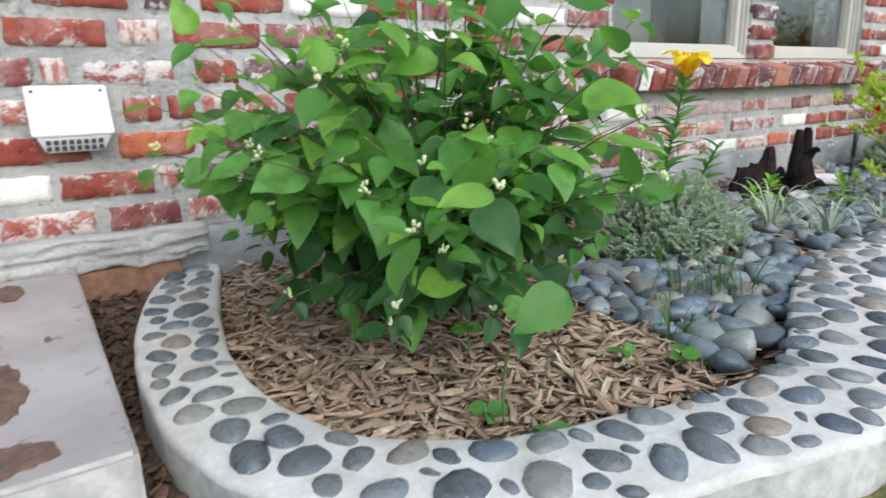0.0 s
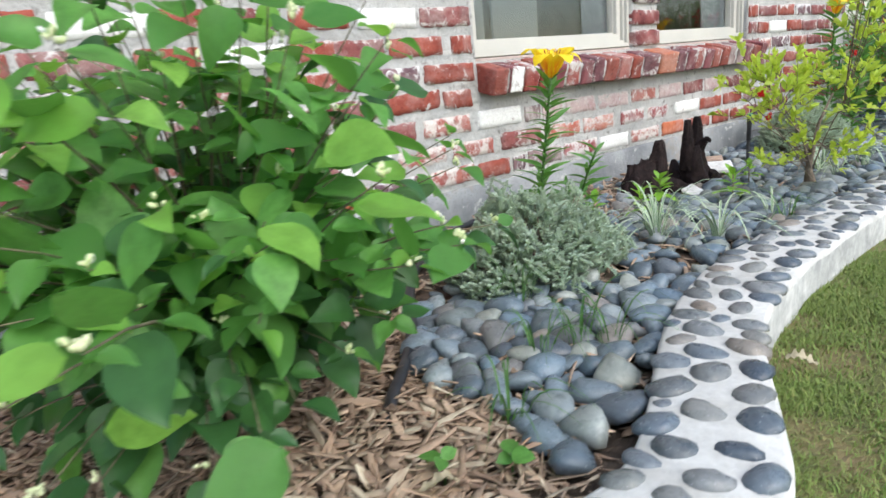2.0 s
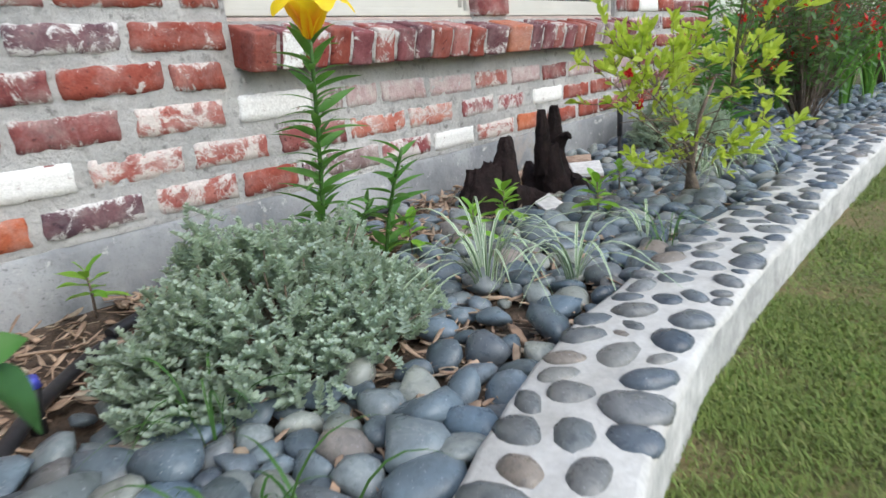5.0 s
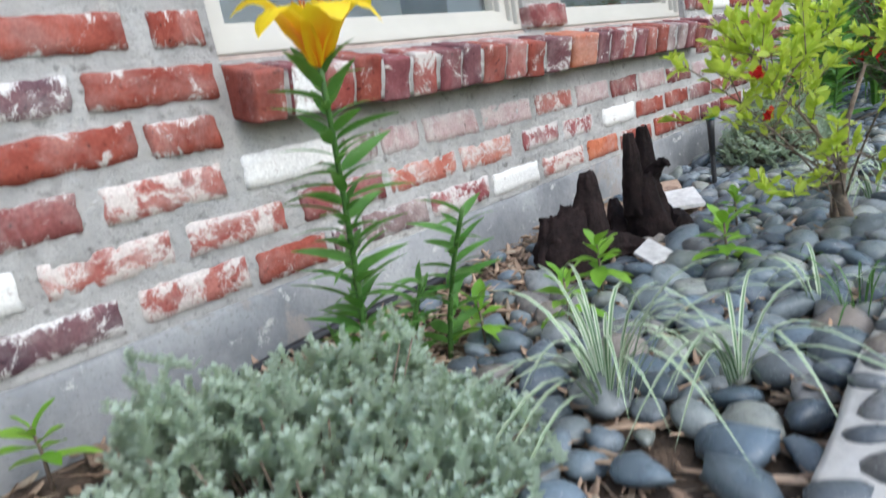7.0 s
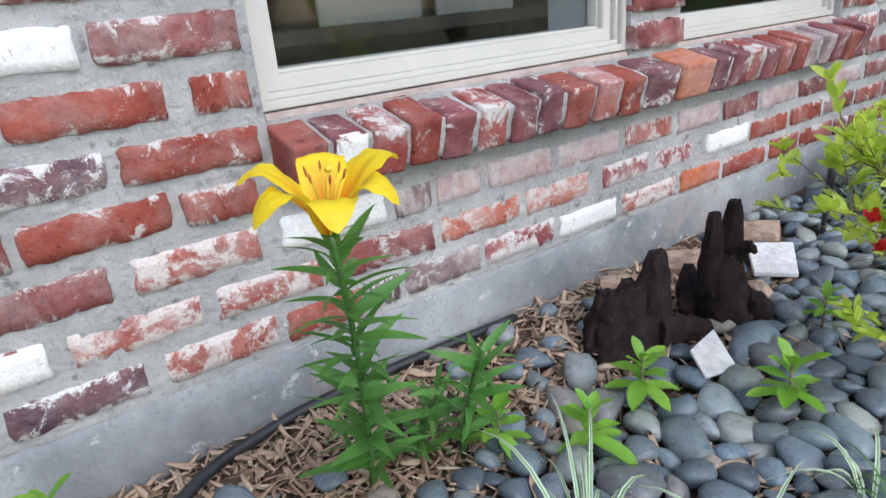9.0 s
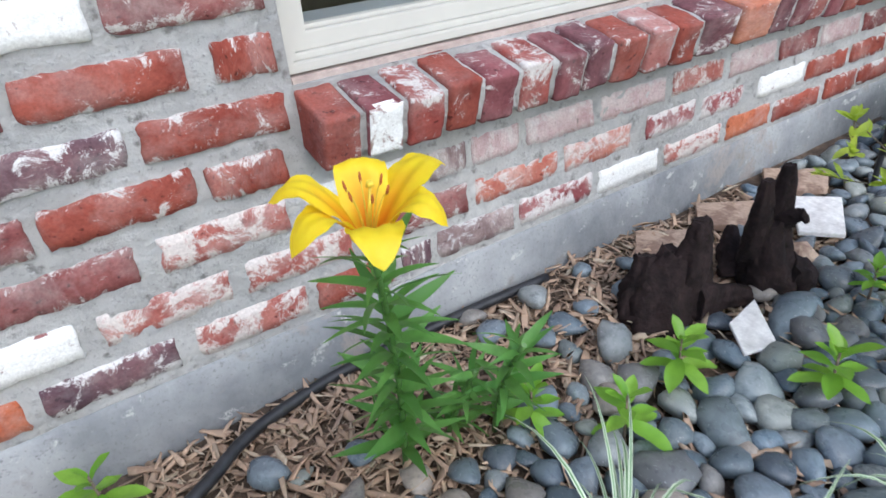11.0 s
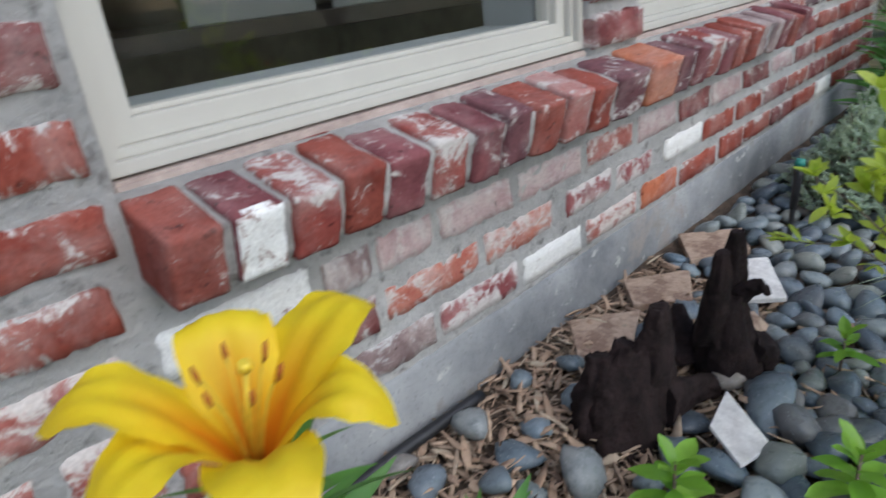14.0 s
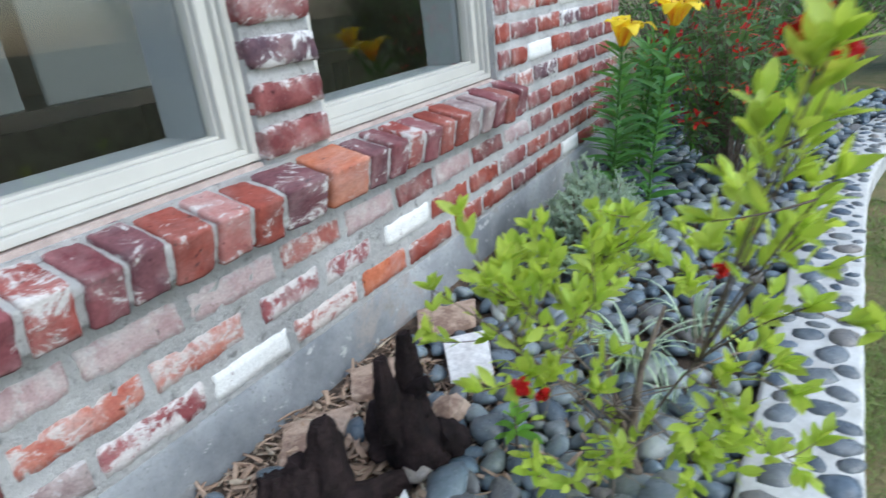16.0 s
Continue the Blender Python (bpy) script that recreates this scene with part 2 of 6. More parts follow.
def footing_material():
    m, nt, p = material("footing_concrete")
    v = coords(nt)
    c = mixed(nt, grain(nt, v, 4.5, 7, 0.38, 0.62), (0.21, 0.215, 0.225), (0.38, 0.385, 0.385))
    c = mixed(nt, grain(nt, v, 22, 7, 0.6, 0.66, 0.7), c, (0.5, 0.49, 0.47))
    c = mixed(nt, grain(nt, v, 9, 5, 0.6, 0.75), c, (0.2, 0.17, 0.13))
    c = mixed(nt, grain(nt, v, 34, 8, 0.66, 0.7, 0.8), c, (0.62, 0.6, 0.57))
    c = mixed(nt, grain(nt, v, 3.2, 9, 0.57, 0.63, 0.75, 0.6), c, (0.3, 0.27, 0.25))
    c = mixed(nt, grain(nt, v, 130, 5, 0.56, 0.68, 0.7), c, (0.2, 0.2, 0.2))
    nt.links.new(c, p.inputs["Base Color"])
    p.inputs["Roughness"].default_value = 0.85
    p.inputs["Specular IOR Level"].default_value = 0.3
    relief(nt, p, grain(nt, v, 60, 6, 0.2, 0.8), 0.5, 0.004)
    return m


def leaf_material(name, dark, light, gloss=0.4, through=0.3, scale=25.0):
    """A leaf: tones from leaf to leaf, some light comes through."""
    m, nt, p = material(name)
    v = coords(nt)
    info = nt.nodes.new("ShaderNodeObjectInfo")
    geo = nt.nodes.new("ShaderNodeNewGeometry")
    both = nt.nodes.new("ShaderNodeMath")
    both.operation = "ADD"
    nt.links.new(info.outputs["Random"], both.inputs[0])
    nt.links.new(geo.outputs["Random Per Island"], both.inputs[1])
    frac = nt.nodes.new("ShaderNodeMath")
    frac.operation = "FRACT"
    nt.links.new(both.outputs[0], frac.inputs[0])
    c = mixed(nt, frac.outputs[0], dark, light)
    c = mixed(nt, grain(nt, v, scale, 4, 0.35, 0.65), c, tuple(0.72 * (a + b) / 2 for a, b in zip(dark, light)))
    nt.links.new(c, p.inputs["Base Color"])
    p.inputs["Roughness"].default_value = gloss
    p.inputs["Specular IOR Level"].default_value = 0.35
    t = nt.nodes.new("ShaderNodeBsdfTranslucent")
    tint = mixed(nt, 0.5, c, (light[0] * 1.5, light[1] * 1.5, light[2] * 0.8))
    nt.links.new(tint, t.inputs["Color"])
    mix = nt.nodes.new("ShaderNodeMixShader")
    mix.inputs[0].default_value = through
    nt.links.new(p.outputs[0], mix.inputs[1])
    nt.links.new(t.outputs[0], mix.inputs[2])
    nt.links.new(mix.outputs[0], nt.nodes["Material Output"].inputs["Surface"])
    relief(nt, p, grain(nt, v, scale * 4, 3, 0.2, 0.8), 0.15, 0.002)
    return m


def island_material(name, tones, rough=0.8, scale=40.0, bump=0.4, spec=0.3, by_object=False):
    """Pieces of many tones: each island, or each object, takes its own."""
    m, nt, p = material(name)
    v = coords(nt, "Object", 30.0 if by_object else 0.0)
    ramp = nt.nodes.new("ShaderNodeValToRGB")
    ramp.color_ramp.interpolation = "LINEAR"
    while len(ramp.color_ramp.elements) < len(tones):
        ramp.color_ramp.elements.new(0.5)
    for i, (e, t) in enumerate(zip(ramp.color_ramp.elements, tones)):
        e.position = i / (len(tones) - 1)
        e.color = (*t, 1)
    if by_object:
        src = nt.nodes.new("ShaderNodeObjectInfo").outputs["Random"]
    else:
        src = nt.nodes.new("ShaderNodeNewGeometry").outputs["Random Per Island"]
    nt.links.new(src, ramp.inputs[0])
    g = grain(nt, v, scale, 5, 0.3, 0.7)
    c = mixed(nt, g, ramp.outputs[0], tuple(0.8 * sum(t[k] for t in tones) / len(tones) for k in range(3)))
    h = grain(nt, v, scale * 3, 4, 0.62, 0.8)
    c = mixed(nt, h, c, tuple(min(1.6 * sum(t[k] for t in tones) / len(tones), 0.7) for k in range(3)))
    nt.links.new(c, p.inputs["Base Color"])
    p.inputs["Roughness"].default_value, p.inputs["Specular IOR Level"].default_value = rough, spec
    if bump:
        relief(nt, p, grain(nt, v, scale * 2, 4, 0.2, 0.8), bump, 0.002)
    return m


def pebble_material(name, tones, size, by_object):
    """Sea-worn stone: one tone a stone, clouded lighter and darker, with pale flecks; size is that of its clouds."""
    m, nt, p = material(name)
    v = coords(nt, "Object", 30.0 if by_object else 0.0)
    ramp = nt.nodes.new("ShaderNodeValToRGB")
    while len(ramp.color_ramp.elements) < len(tones):
        ramp.color_ramp.elements.new(0.5)
    for i, (e, t) in enumerate(zip(ramp.color_ramp.elements, tones)):
        e.position = i / (len(tones) - 1)
        e.color = (*t, 1)
    src = nt.nodes.new("ShaderNodeObjectInfo").outputs["Random"] if by_object else nt.nodes.new("ShaderNodeNewGeometry").outputs["Random Per Island"]
    nt.links.new(src, ramp.inputs[0])
    c = ramp.outputs[0]
    light = nt.nodes.new("ShaderNodeMix")
    light.data_type, light.blend_type = "RGBA", "MULTIPLY"
    light.inputs[7].default_value = (1.45, 1.43, 1.38, 1)
    nt.links.new(grain(nt, v, 1.3 * size, 6, 0.46, 0.72, 0.65, 0.6), light.inputs[0])
    nt.links.new(c, light.inputs[6])
    dark = nt.nodes.new("ShaderNodeMix")
    dark.data_type, dark.blend_type = "RGBA", "MULTIPLY"
    dark.inputs[7].default_value = (0.55, 0.57, 0.6, 1)
    nt.links.new(grain(nt, v, 2.6 * size, 5, 0.52, 0.75, 0.6), dark.inputs[0])
    nt.links.new(light.outputs[2], dark.inputs[6])
    c = mixed(nt, grain(nt, v, 11 * size, 3, 0.66, 0.72), dark.outputs[2], (0.42, 0.43, 0.43))
    c = mixed(nt, grain(nt, v, 0.9 * size, 9, 0.67, 0.71, 0.75), c, (0.36, 0.36, 0.34))
    nt.links.new(c, p.inputs["Base Color"])
    nt.links.new(grain(nt, v, 2 * size, 4, 0.1, 1.25), p.inputs["Roughness"])
    p.inputs["Specular IOR Level"].default_value = 0.45
    relief(nt, p, grain(nt, v, 5 * size, 5, 0.2, 0.8), 0.3, 0.0016)
    return m


MORTAR, FOOTING = mortar_material(), footing_material()
VINYL = simple("window_vinyl", (0.5, 0.48, 0.43), (0.55, 0.53, 0.475), 3, 0.45, 0.03, contrast=0.12)
CAULK = simple("window_caulk", (0.42, 0.33, 0.29), (0.5, 0.41, 0.36), 12, 0.8, 0.3)
STONE_TONES = ((0.058, 0.072, 0.089), (0.127, 0.165, 0.196), (0.218, 0.246, 0.251), (0.075, 0.102, 0.125), (0.193, 0.209, 0.187), (0.272, 0.284, 0.256), (0.114, 0.159, 0.203), (0.168, 0.206, 0.239), (0.071, 0.085, 0.103), (0.218, 0.232, 0.232), (0.127, 0.152, 0.179), (0.155, 0.188, 0.212), (0.075, 0.095, 0.111), (0.269, 0.23, 0.196))
KERB_TONES = ((0.057, 0.071, 0.09), (0.12, 0.144, 0.168), (0.189, 0.194, 0.194), (0.069, 0.086, 0.11), (0.163, 0.167, 0.153), (0.099, 0.123, 0.153), (0.215, 0.212, 0.196), (0.076, 0.088, 0.099), (0.129, 0.144, 0.155), (0.155, 0.155, 0.15), (0.241, 0.198, 0.159))
PEBBLE = pebble_material("beach_pebble", STONE_TONES, 1.0, True)
KERB_PEBBLE = pebble_material("kerb_set_pebble", KERB_TONES, 1.0, True)
PEBBLE_FAR = pebble_material("beach_pebble_heap", STONE_TONES, 26.0, False)
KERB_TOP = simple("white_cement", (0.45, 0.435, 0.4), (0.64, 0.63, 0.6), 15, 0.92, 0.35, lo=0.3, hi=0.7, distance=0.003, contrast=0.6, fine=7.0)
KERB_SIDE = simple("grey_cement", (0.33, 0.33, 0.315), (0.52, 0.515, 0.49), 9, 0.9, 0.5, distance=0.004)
MULCH_TONES = ((0.161, 0.099, 0.072), (0.446, 0.292, 0.198), (0.657, 0.48, 0.341), (0.273, 0.17, 0.116), (0.7, 0.62, 0.462), (0.186, 0.117, 0.086), (0.57, 0.386, 0.264), (0.372, 0.281, 0.209))
MULCH = island_material("shredded_bark", MULCH_TONES, 0.85, 60, 0.6, 0.2)
MULCH_CHIP = island_material("bark_chip", MULCH_TONES, 0.85, 1.6, 0.6, 0.2, True)
LITTER = island_material("dead_leaf_litter", ((0.06, 0.035, 0.026), (0.13, 0.075, 0.055), (0.2, 0.125, 0.09), (0.085, 0.05, 0.036)), 0.85, 60, 0.5, 0.2)
SOIL = simple("dark_soil", (0.06, 0.042, 0.03), (0.16, 0.11, 0.075), 18, 0.95, 0.9, distance=0.01)
LAWN_SOIL = simple("lawn_thatch", (0.11, 0.13, 0.035), (0.24, 0.175, 0.08), 7, 0.95, 0.8, distance=0.01, fine=12)
GRASS = island_material("grass_blade", ((0.085, 0.165, 0.025), (0.15, 0.25, 0.04), (0.22, 0.3, 0.06), (0.12, 0.21, 0.032), (0.28, 0.3, 0.085), (0.16, 0.24, 0.04), (0.4, 0.33, 0.15)), 0.55, 9, 0, 0.3)
JASMINE = leaf_material("jasmine_leaf", (0.055, 0.17, 0.035), (0.18, 0.42, 0.09), 0.42, 0.42, 40)
JASMINE_YOUNG = leaf_material("jasmine_young_leaf", (0.16, 0.39, 0.06), (0.3, 0.55, 0.1), 0.42, 0.45, 40)
# shade inside and low in the bush is put into this darker green
JASMINE_SHADED = leaf_material("jasmine_shaded_leaf", (0.035, 0.1, 0.03), (0.06, 0.16, 0.04), 0.4, 0.2)
POME = leaf_material("pomegranate_leaf", (0.36, 0.52, 0.05), (0.66, 0.75, 0.14), 0.38, 0.45)
SILVER = leaf_material("silver_leaf", (0.37, 0.465, 0.39), (0.56, 0.645, 0.555), 0.8, 0.35)
LILY_LEAF = leaf_material("lily_leaf", (0.07, 0.21, 0.04), (0.17, 0.36, 0.085), 0.4, 0.35)
SEEDLING = leaf_material("gardenia_leaf", (0.14, 0.34, 0.03), (0.3, 0.52, 0.07), 0.3, 0.3)
STRAP = leaf_material("strap_leaf", (0.045, 0.13, 0.03), (0.11, 0.23, 0.06), 0.4, 0.25)
SALVIA_LEAF = leaf_material("salvia_leaf", (0.07, 0.155, 0.05), (0.18, 0.3, 0.11), 0.5, 0.3)
DAYLILY = leaf_material("daylily_leaf", (0.09, 0.24, 0.04), (0.22, 0.44, 0.09), 0.4, 0.35)
FAR_LEAF = leaf_material("hedge_leaf", (0.08, 0.18, 0.04), (0.22, 0.36, 0.1), 0.5, 0.3)
BARK = simple("twig_bark", (0.13, 0.095, 0.07), (0.26, 0.2, 0.15), 40, 0.85, 0.5)
DARK_BARK = simple("dark_twig", (0.07, 0.062, 0.035), (0.17, 0.15, 0.085), 40, 0.85, 0.4)
JAMB = simple("grey_jamb", (0.3, 0.32, 0.34), (0.34, 0.36, 0.38), 4, 0.6, 0.03, contrast=0.1)
GREEN_STEM = simple("green_stem", (0.06, 0.15, 0.03), (0.1, 0.2, 0.05), 30, 0.5, 0.1)
BUD = simple("cream_bud", (0.5, 0.6, 0.24), (0.74, 0.76, 0.5), 40, 0.6, 0.1)
BLOOM = simple("white_bloom", (0.85, 0.85, 0.8), (0.8, 0.8, 0.72), 40, 0.6, 0.1)
RED_BLOOM = leaf_material("red_bloom", (0.5, 0.012, 0.012), (0.72, 0.03, 0.025), 0.5, 0.3)
DRIFT = simple("charred_driftwood", (0.01, 0.006, 0.0055), (0.03, 0.018, 0.017), 24, 0.9, 0.7, distance=0.004, spec=0.25)
FLAG_PINK = simple("pink_flagstone", (0.28, 0.18, 0.13), (0.47, 0.34, 0.25), 22, 0.85, 0.8, lo=0.42, hi=0.58)
FLAG_WHITE = simple("white_flagstone", (0.66, 0.63, 0.6), (0.8, 0.78, 0.75), 18, 0.8, 0.3)
PIPE = simple("black_pipe", (0.012, 0.012, 0.014), (0.03, 0.03, 0.033), 20, 0.45, 0.1)
PLASTIC = simple("white_plastic", (0.68, 0.68, 0.68), (0.72, 0.72, 0.71), 4, 0.35, 0.02, contrast=0.1)
DARK = simple("dark_cavity", (0.05, 0.05, 0.055), (0.09, 0.09, 0.095), 20, 0.9, 0.1)
PLANK = simple("brown_plank", (0.2, 0.1, 0.06), (0.3, 0.16, 0.1), 12, 0.85, 0.3)
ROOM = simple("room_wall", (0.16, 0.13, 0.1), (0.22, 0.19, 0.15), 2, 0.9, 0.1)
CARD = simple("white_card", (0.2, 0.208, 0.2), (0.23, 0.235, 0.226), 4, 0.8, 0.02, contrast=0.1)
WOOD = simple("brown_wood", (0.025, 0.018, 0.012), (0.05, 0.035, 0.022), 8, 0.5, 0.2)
IRON = simple("black_iron", (0.015, 0.015, 0.015), (0.03, 0.03, 0.03), 20, 0.5, 0.1)
DRY_LEAF = leaf_material("dry_leaf", (0.4, 0.33, 0.2), (0.6, 0.52, 0.38), 0.8, 0.2)


def slab_material():
    m, nt, p = material("flaking_paint")
    v = coords(nt)
    c = mixed(nt, grain(nt, v, 5, 5), (0.35, 0.325, 0.315), (0.43, 0.405, 0.395))
    c = mixed(nt, grain(nt, v, 26, 6, 0.62, 0.7, 0.6), c, (0.21, 0.18, 0.165))
    c = mixed(nt, grain(nt, v, 2.2, 6, 0.45, 0.75, 0.6), c, (0.27, 0.235, 0.22))
    nt.links.new(c, p.inputs["Base Color"])
    p.inputs["Roughness"].default_value = 0.75
    relief(nt, p, grain(nt, v, 90, 4, 0.2, 0.8), 0.25, 0.002)
    return m


def petal_material():
    """Yellow petal, orange towards its throat along the midrib; u across, v along."""
    m, nt, p = material("lily_petal")
    v = coords(nt)
    uv = nt.nodes.new("ShaderNodeUVMap")
    sep = nt.nodes.new("ShaderNodeSeparateXYZ")
    nt.links.new(uv.outputs[0], sep.inputs[0])

    def math_node(op, a, b=None):
        n = nt.nodes.new("ShaderNodeMath")
        n.operation = op
        for sock, val in zip(n.inputs, (a, b)):
            if isinstance(val, bpy.types.NodeSocket):
                nt.links.new(val, sock)
            elif val is not None:
                sock.default_value = val
        return n.outputs[0]
    across = math_node("ABSOLUTE", math_node("SUBTRACT", sep.outputs[0], 0.5))
    mid = math_node("SUBTRACT", 1.0, math_node("MULTIPLY", across, 2.6))
    fade = math_node("SUBTRACT", 1.0, math_node("MULTIPLY", sep.outputs[1], 1.55))
    warm = math_node("MULTIPLY", math_node("MAXIMUM", mid, 0.0), math_node("MAXIMUM", fade, 0.0))
    c = mixed(nt, grain(nt, v, 70, 3, 0.3, 0.7), (0.95, 0.68, 0.012), (0.98, 0.76, 0.018))
    c = mixed(nt, math_node("MINIMUM", math_node("MULTIPLY", warm, 1.7), 1.0), c, (0.84, 0.3, 0.006))
    nt.links.new(c, p.inputs["Base Color"])
    p.inputs["Roughness"].default_value = 0.5
    t = nt.nodes.new("ShaderNodeBsdfTranslucent")
    nt.links.new(c, t.inputs["Color"])
    mix = nt.nodes.new("ShaderNodeMixShader")
    mix.inputs[0].default_value = 0.4
    nt.links.new(p.outputs[0], mix.inputs[1])
    nt.links.new(t.outputs[0], mix.inputs[2])
    nt.links.new(mix.outputs[0], nt.nodes["Material Output"].inputs["Surface"])
    relief(nt, p, grain(nt, v, 160, 3, 0.2, 0.8), 0.2, 0.002)
    return m


def variegated_material():
    """Green strap with cream edges; u runs across it."""
    m, nt, p = material("variegated_blade")
    uv = nt.nodes.new("ShaderNodeUVMap")
    sep = nt.nodes.new("ShaderNodeSeparateXYZ")
    nt.links.new(uv.outputs[0], sep.inputs[0])
    a = nt.nodes.new("ShaderNodeMath")
    a.operation, a.inputs[1].default_value = "SUBTRACT", 0.5
    nt.links.new(sep.outputs[0], a.inputs[0])
    b = nt.nodes.new("ShaderNodeMath")
    b.operation = "ABSOLUTE"
    nt.links.new(a.outputs[0], b.inputs[0])
    r = nt.nodes.new("ShaderNodeMapRange")
    r.inputs[1].default_value, r.inputs[2].default_value = 0.14, 0.22
    nt.links.new(b.outputs[0], r.inputs[0])
    c = mixed(nt, r.outputs[0], (0.13, 0.24, 0.1), (0.47, 0.54, 0.38))
    nt.links.new(c, p.inputs["Base Color"])
    p.inputs["Roughness"].default_value = 0.45
    return m


def glass_material():
    m, nt, p = material("window_glass")
    p.inputs["Transmission Weight"].default_value, p.inputs["Roughness"].default_value = 1.0, 0.0
    p.inputs["IOR"].default_value = 1.5
    p.inputs["Base Color"].default_value = (0.9, 0.93, 0.92, 1)
    return m


SLAB, PETAL, VARIEGATED, GLASS = slab_material(), petal_material(), variegated_material(), glass_material()

# ---- ground, lawn and bed ----
INNER = spline([(0.40, 1.60), (0.325, 1.34), (0.274, 1.13), (0.246, 0.93), (0.256, 0.785), (0.293, 0.68), (0.34, 0.615), (0.42, 0.552), (0.5, 0.524), (0.6, 0.495), (0.7, 0.468), (0.8, 0.453), (0.91, 0.455), (1.02, 0.497), (1.19, 0.585), (1.36, 0.66), (1.57, 0.72), (1.77, 0.75), (2.06, 0.768), (2.4, 0.766), (2.9, 0.757), (3.6, 0.749), (4.3, 0.73), (4.8, 0.68), (5.3, 0.57), (5.9, 0.38), (6.6, 0.1)], 240)
OUTER = spline([(0.27, 1.60), (0.202, 1.44), (0.142, 1.233), (0.109, 1.018), (0.106, 0.867), (0.12, 0.737), (0.153, 0.627), (0.225, 0.52), (0.34, 0.425), (0.46, 0.367), (0.57, 0.33), (0.68, 0.302), (0.85, 0.272), (0.99, 0.295), (1.135, 0.366), (1.3, 0.457), (1.46, 0.52), (1.72, 0.564), (1.98, 0.583), (2.25, 0.587), (2.8, 0.589), (3.77, 0.579), (4.4, 0.555), (4.9, 0.48), (5.4, 0.35), (6.0, 0.16), (6.6, -0.08)], 240)
KERB_Z = 0.075
BED_EDGE = [tuple(p[:2]) for p in INNER] + [(6.6, 1.58), (0.40, 1.58)]
OUT_EDGE = [tuple(p[:2]) for p in OUTER] + [(6.6, 1.58), (0.27, 1.58)]
STONE_EDGE = [(0.9, 0.44), (0.905, 0.56), (0.97, 0.72), (0.945, 0.88), (1.05, 1.03), (1.2, 1.24), (1.4, 1.42), (1.46, 1.6), (8, 1.6), (8, -1)]


RASTER = {}


def inside(x, y, poly):
    """Whether a point lies in an outline; long outlines are looked up in a fine grid made once."""
    if len(poly) < 9:
        hit = False
        for (x0, y0), (x1, y1) in zip(poly, poly[1:] + poly[:1]):
            if (y0 > y) != (y1 > y) and x < x0 + (y - y0) * (x1 - x0) / (y1 - y0):
                hit = not hit
        return hit
    key = id(poly)
    if key not in RASTER:
        p = np.array(poly)
        q = np.roll(p, -1, axis=0)
        gx = -0.5 + 0.003 * np.arange(3000)
        grid_rows = []
        for gy in -1.2 + 0.003 * np.arange(1000):
            on = (p[:, 1] > gy) != (q[:, 1] > gy)
            a, b = p[on], q[on]
            at = np.sort(a[:, 0] + (gy - a[:, 1]) * (b[:, 0] - a[:, 0]) / (b[:, 1] - a[:, 1]))
            grid_rows.append(np.searchsorted(at, gx) % 2 == 1)
        RASTER[key] = np.array(grid_rows)
    i, j = round((x + 0.5) / 0.003), round((y + 1.2) / 0.003)
    return 0 <= i < 3000 and 0 <= j < 1000 and bool(RASTER[key][j, i])


def bed_height(x, y):
    rise = max(0.0, (y - 1.25) / 0.33)
    return 0.018 + 0.03 * rise * rise + 0.012 * noise.noise(Vector((x * 5, y * 5, 0)))


ground_bm = bmesh.new()
xs = np.concatenate([np.linspace(-60, -2, 8), np.linspace(-1.5, 8, 60), np.linspace(10, 60, 8)])
ys = np.concatenate([np.linspace(-60, -4, 8), np.linspace(-3, 3, 40), np.linspace(6, 60, 8)])
grid = [[ground_bm.verts.new((x, y, -0.012 + (0.012 * noise.noise(Vector((x * 2, y * 2, 3))) if -2 < x < 9 and -4 < y < 3 else 0))) for x in xs] for y in ys]
for q, w in zip(grid, grid[1:]):
    for i in range(len(xs) - 1):
        ground_bm.faces.new((q[i], q[i + 1], w[i + 1], w[i])).smooth = True
tagged(part("ground", ground_bm, LAWN_SOIL), "mown lawn soil with thatch and thin brown patches", "ground", kind="structure")


def soil_sheet(name, test, x0, x1, y0, y1, step, height, mat, label):
    bm, cells = bmesh.new(), {}
    nx, ny = int((x1 - x0) / step), int((y1 - y0) / step)

    def vert(i, j):
        if (i, j) not in cells:
            x, y = x0 + i * step, y0 + j * step
            cells[i, j] = bm.verts.new((x, y, height(x, y)))
        return cells[i, j]
    for i in range(nx):
        for j in range(ny):
            if test(x0 + (i + 0.5) * step, y0 + (j + 0.5) * step):
                bm.faces.new((vert(i, j), vert(i + 1, j), vert(i + 1, j + 1), vert(i, j + 1))).smooth = True
    return tagged(part(name, bm, mat), label, "soil", kind="structure")


def near_bed(x, y):
    return any(inside(x + dx, y + dy, BED_EDGE) for dx, dy in ((0, 0), (0.045, 0), (-0.045, 0), (0, 0.045), (0, -0.045)))


soil_sheet("bed_soil", near_bed, 0.2, 6.6, 0.1, 1.62, 0.04, bed_height, SOIL, "dark garden soil of the planting bed beside the house wall")
soil_sheet("bare_soil", lambda x, y: not inside(x, y, OUT_EDGE) or x < 0.2, -0.1, 0.36, 0.55, 1.62, 0.035,
           lambda x, y: 0.004 + 0.05 * max(0, (y - 1.2) / 0.4) ** 2 + 0.01 * noise.noise(Vector((x * 9, y * 9, 1))), SOIL, "bare dark soil strip between the step and the kerb")

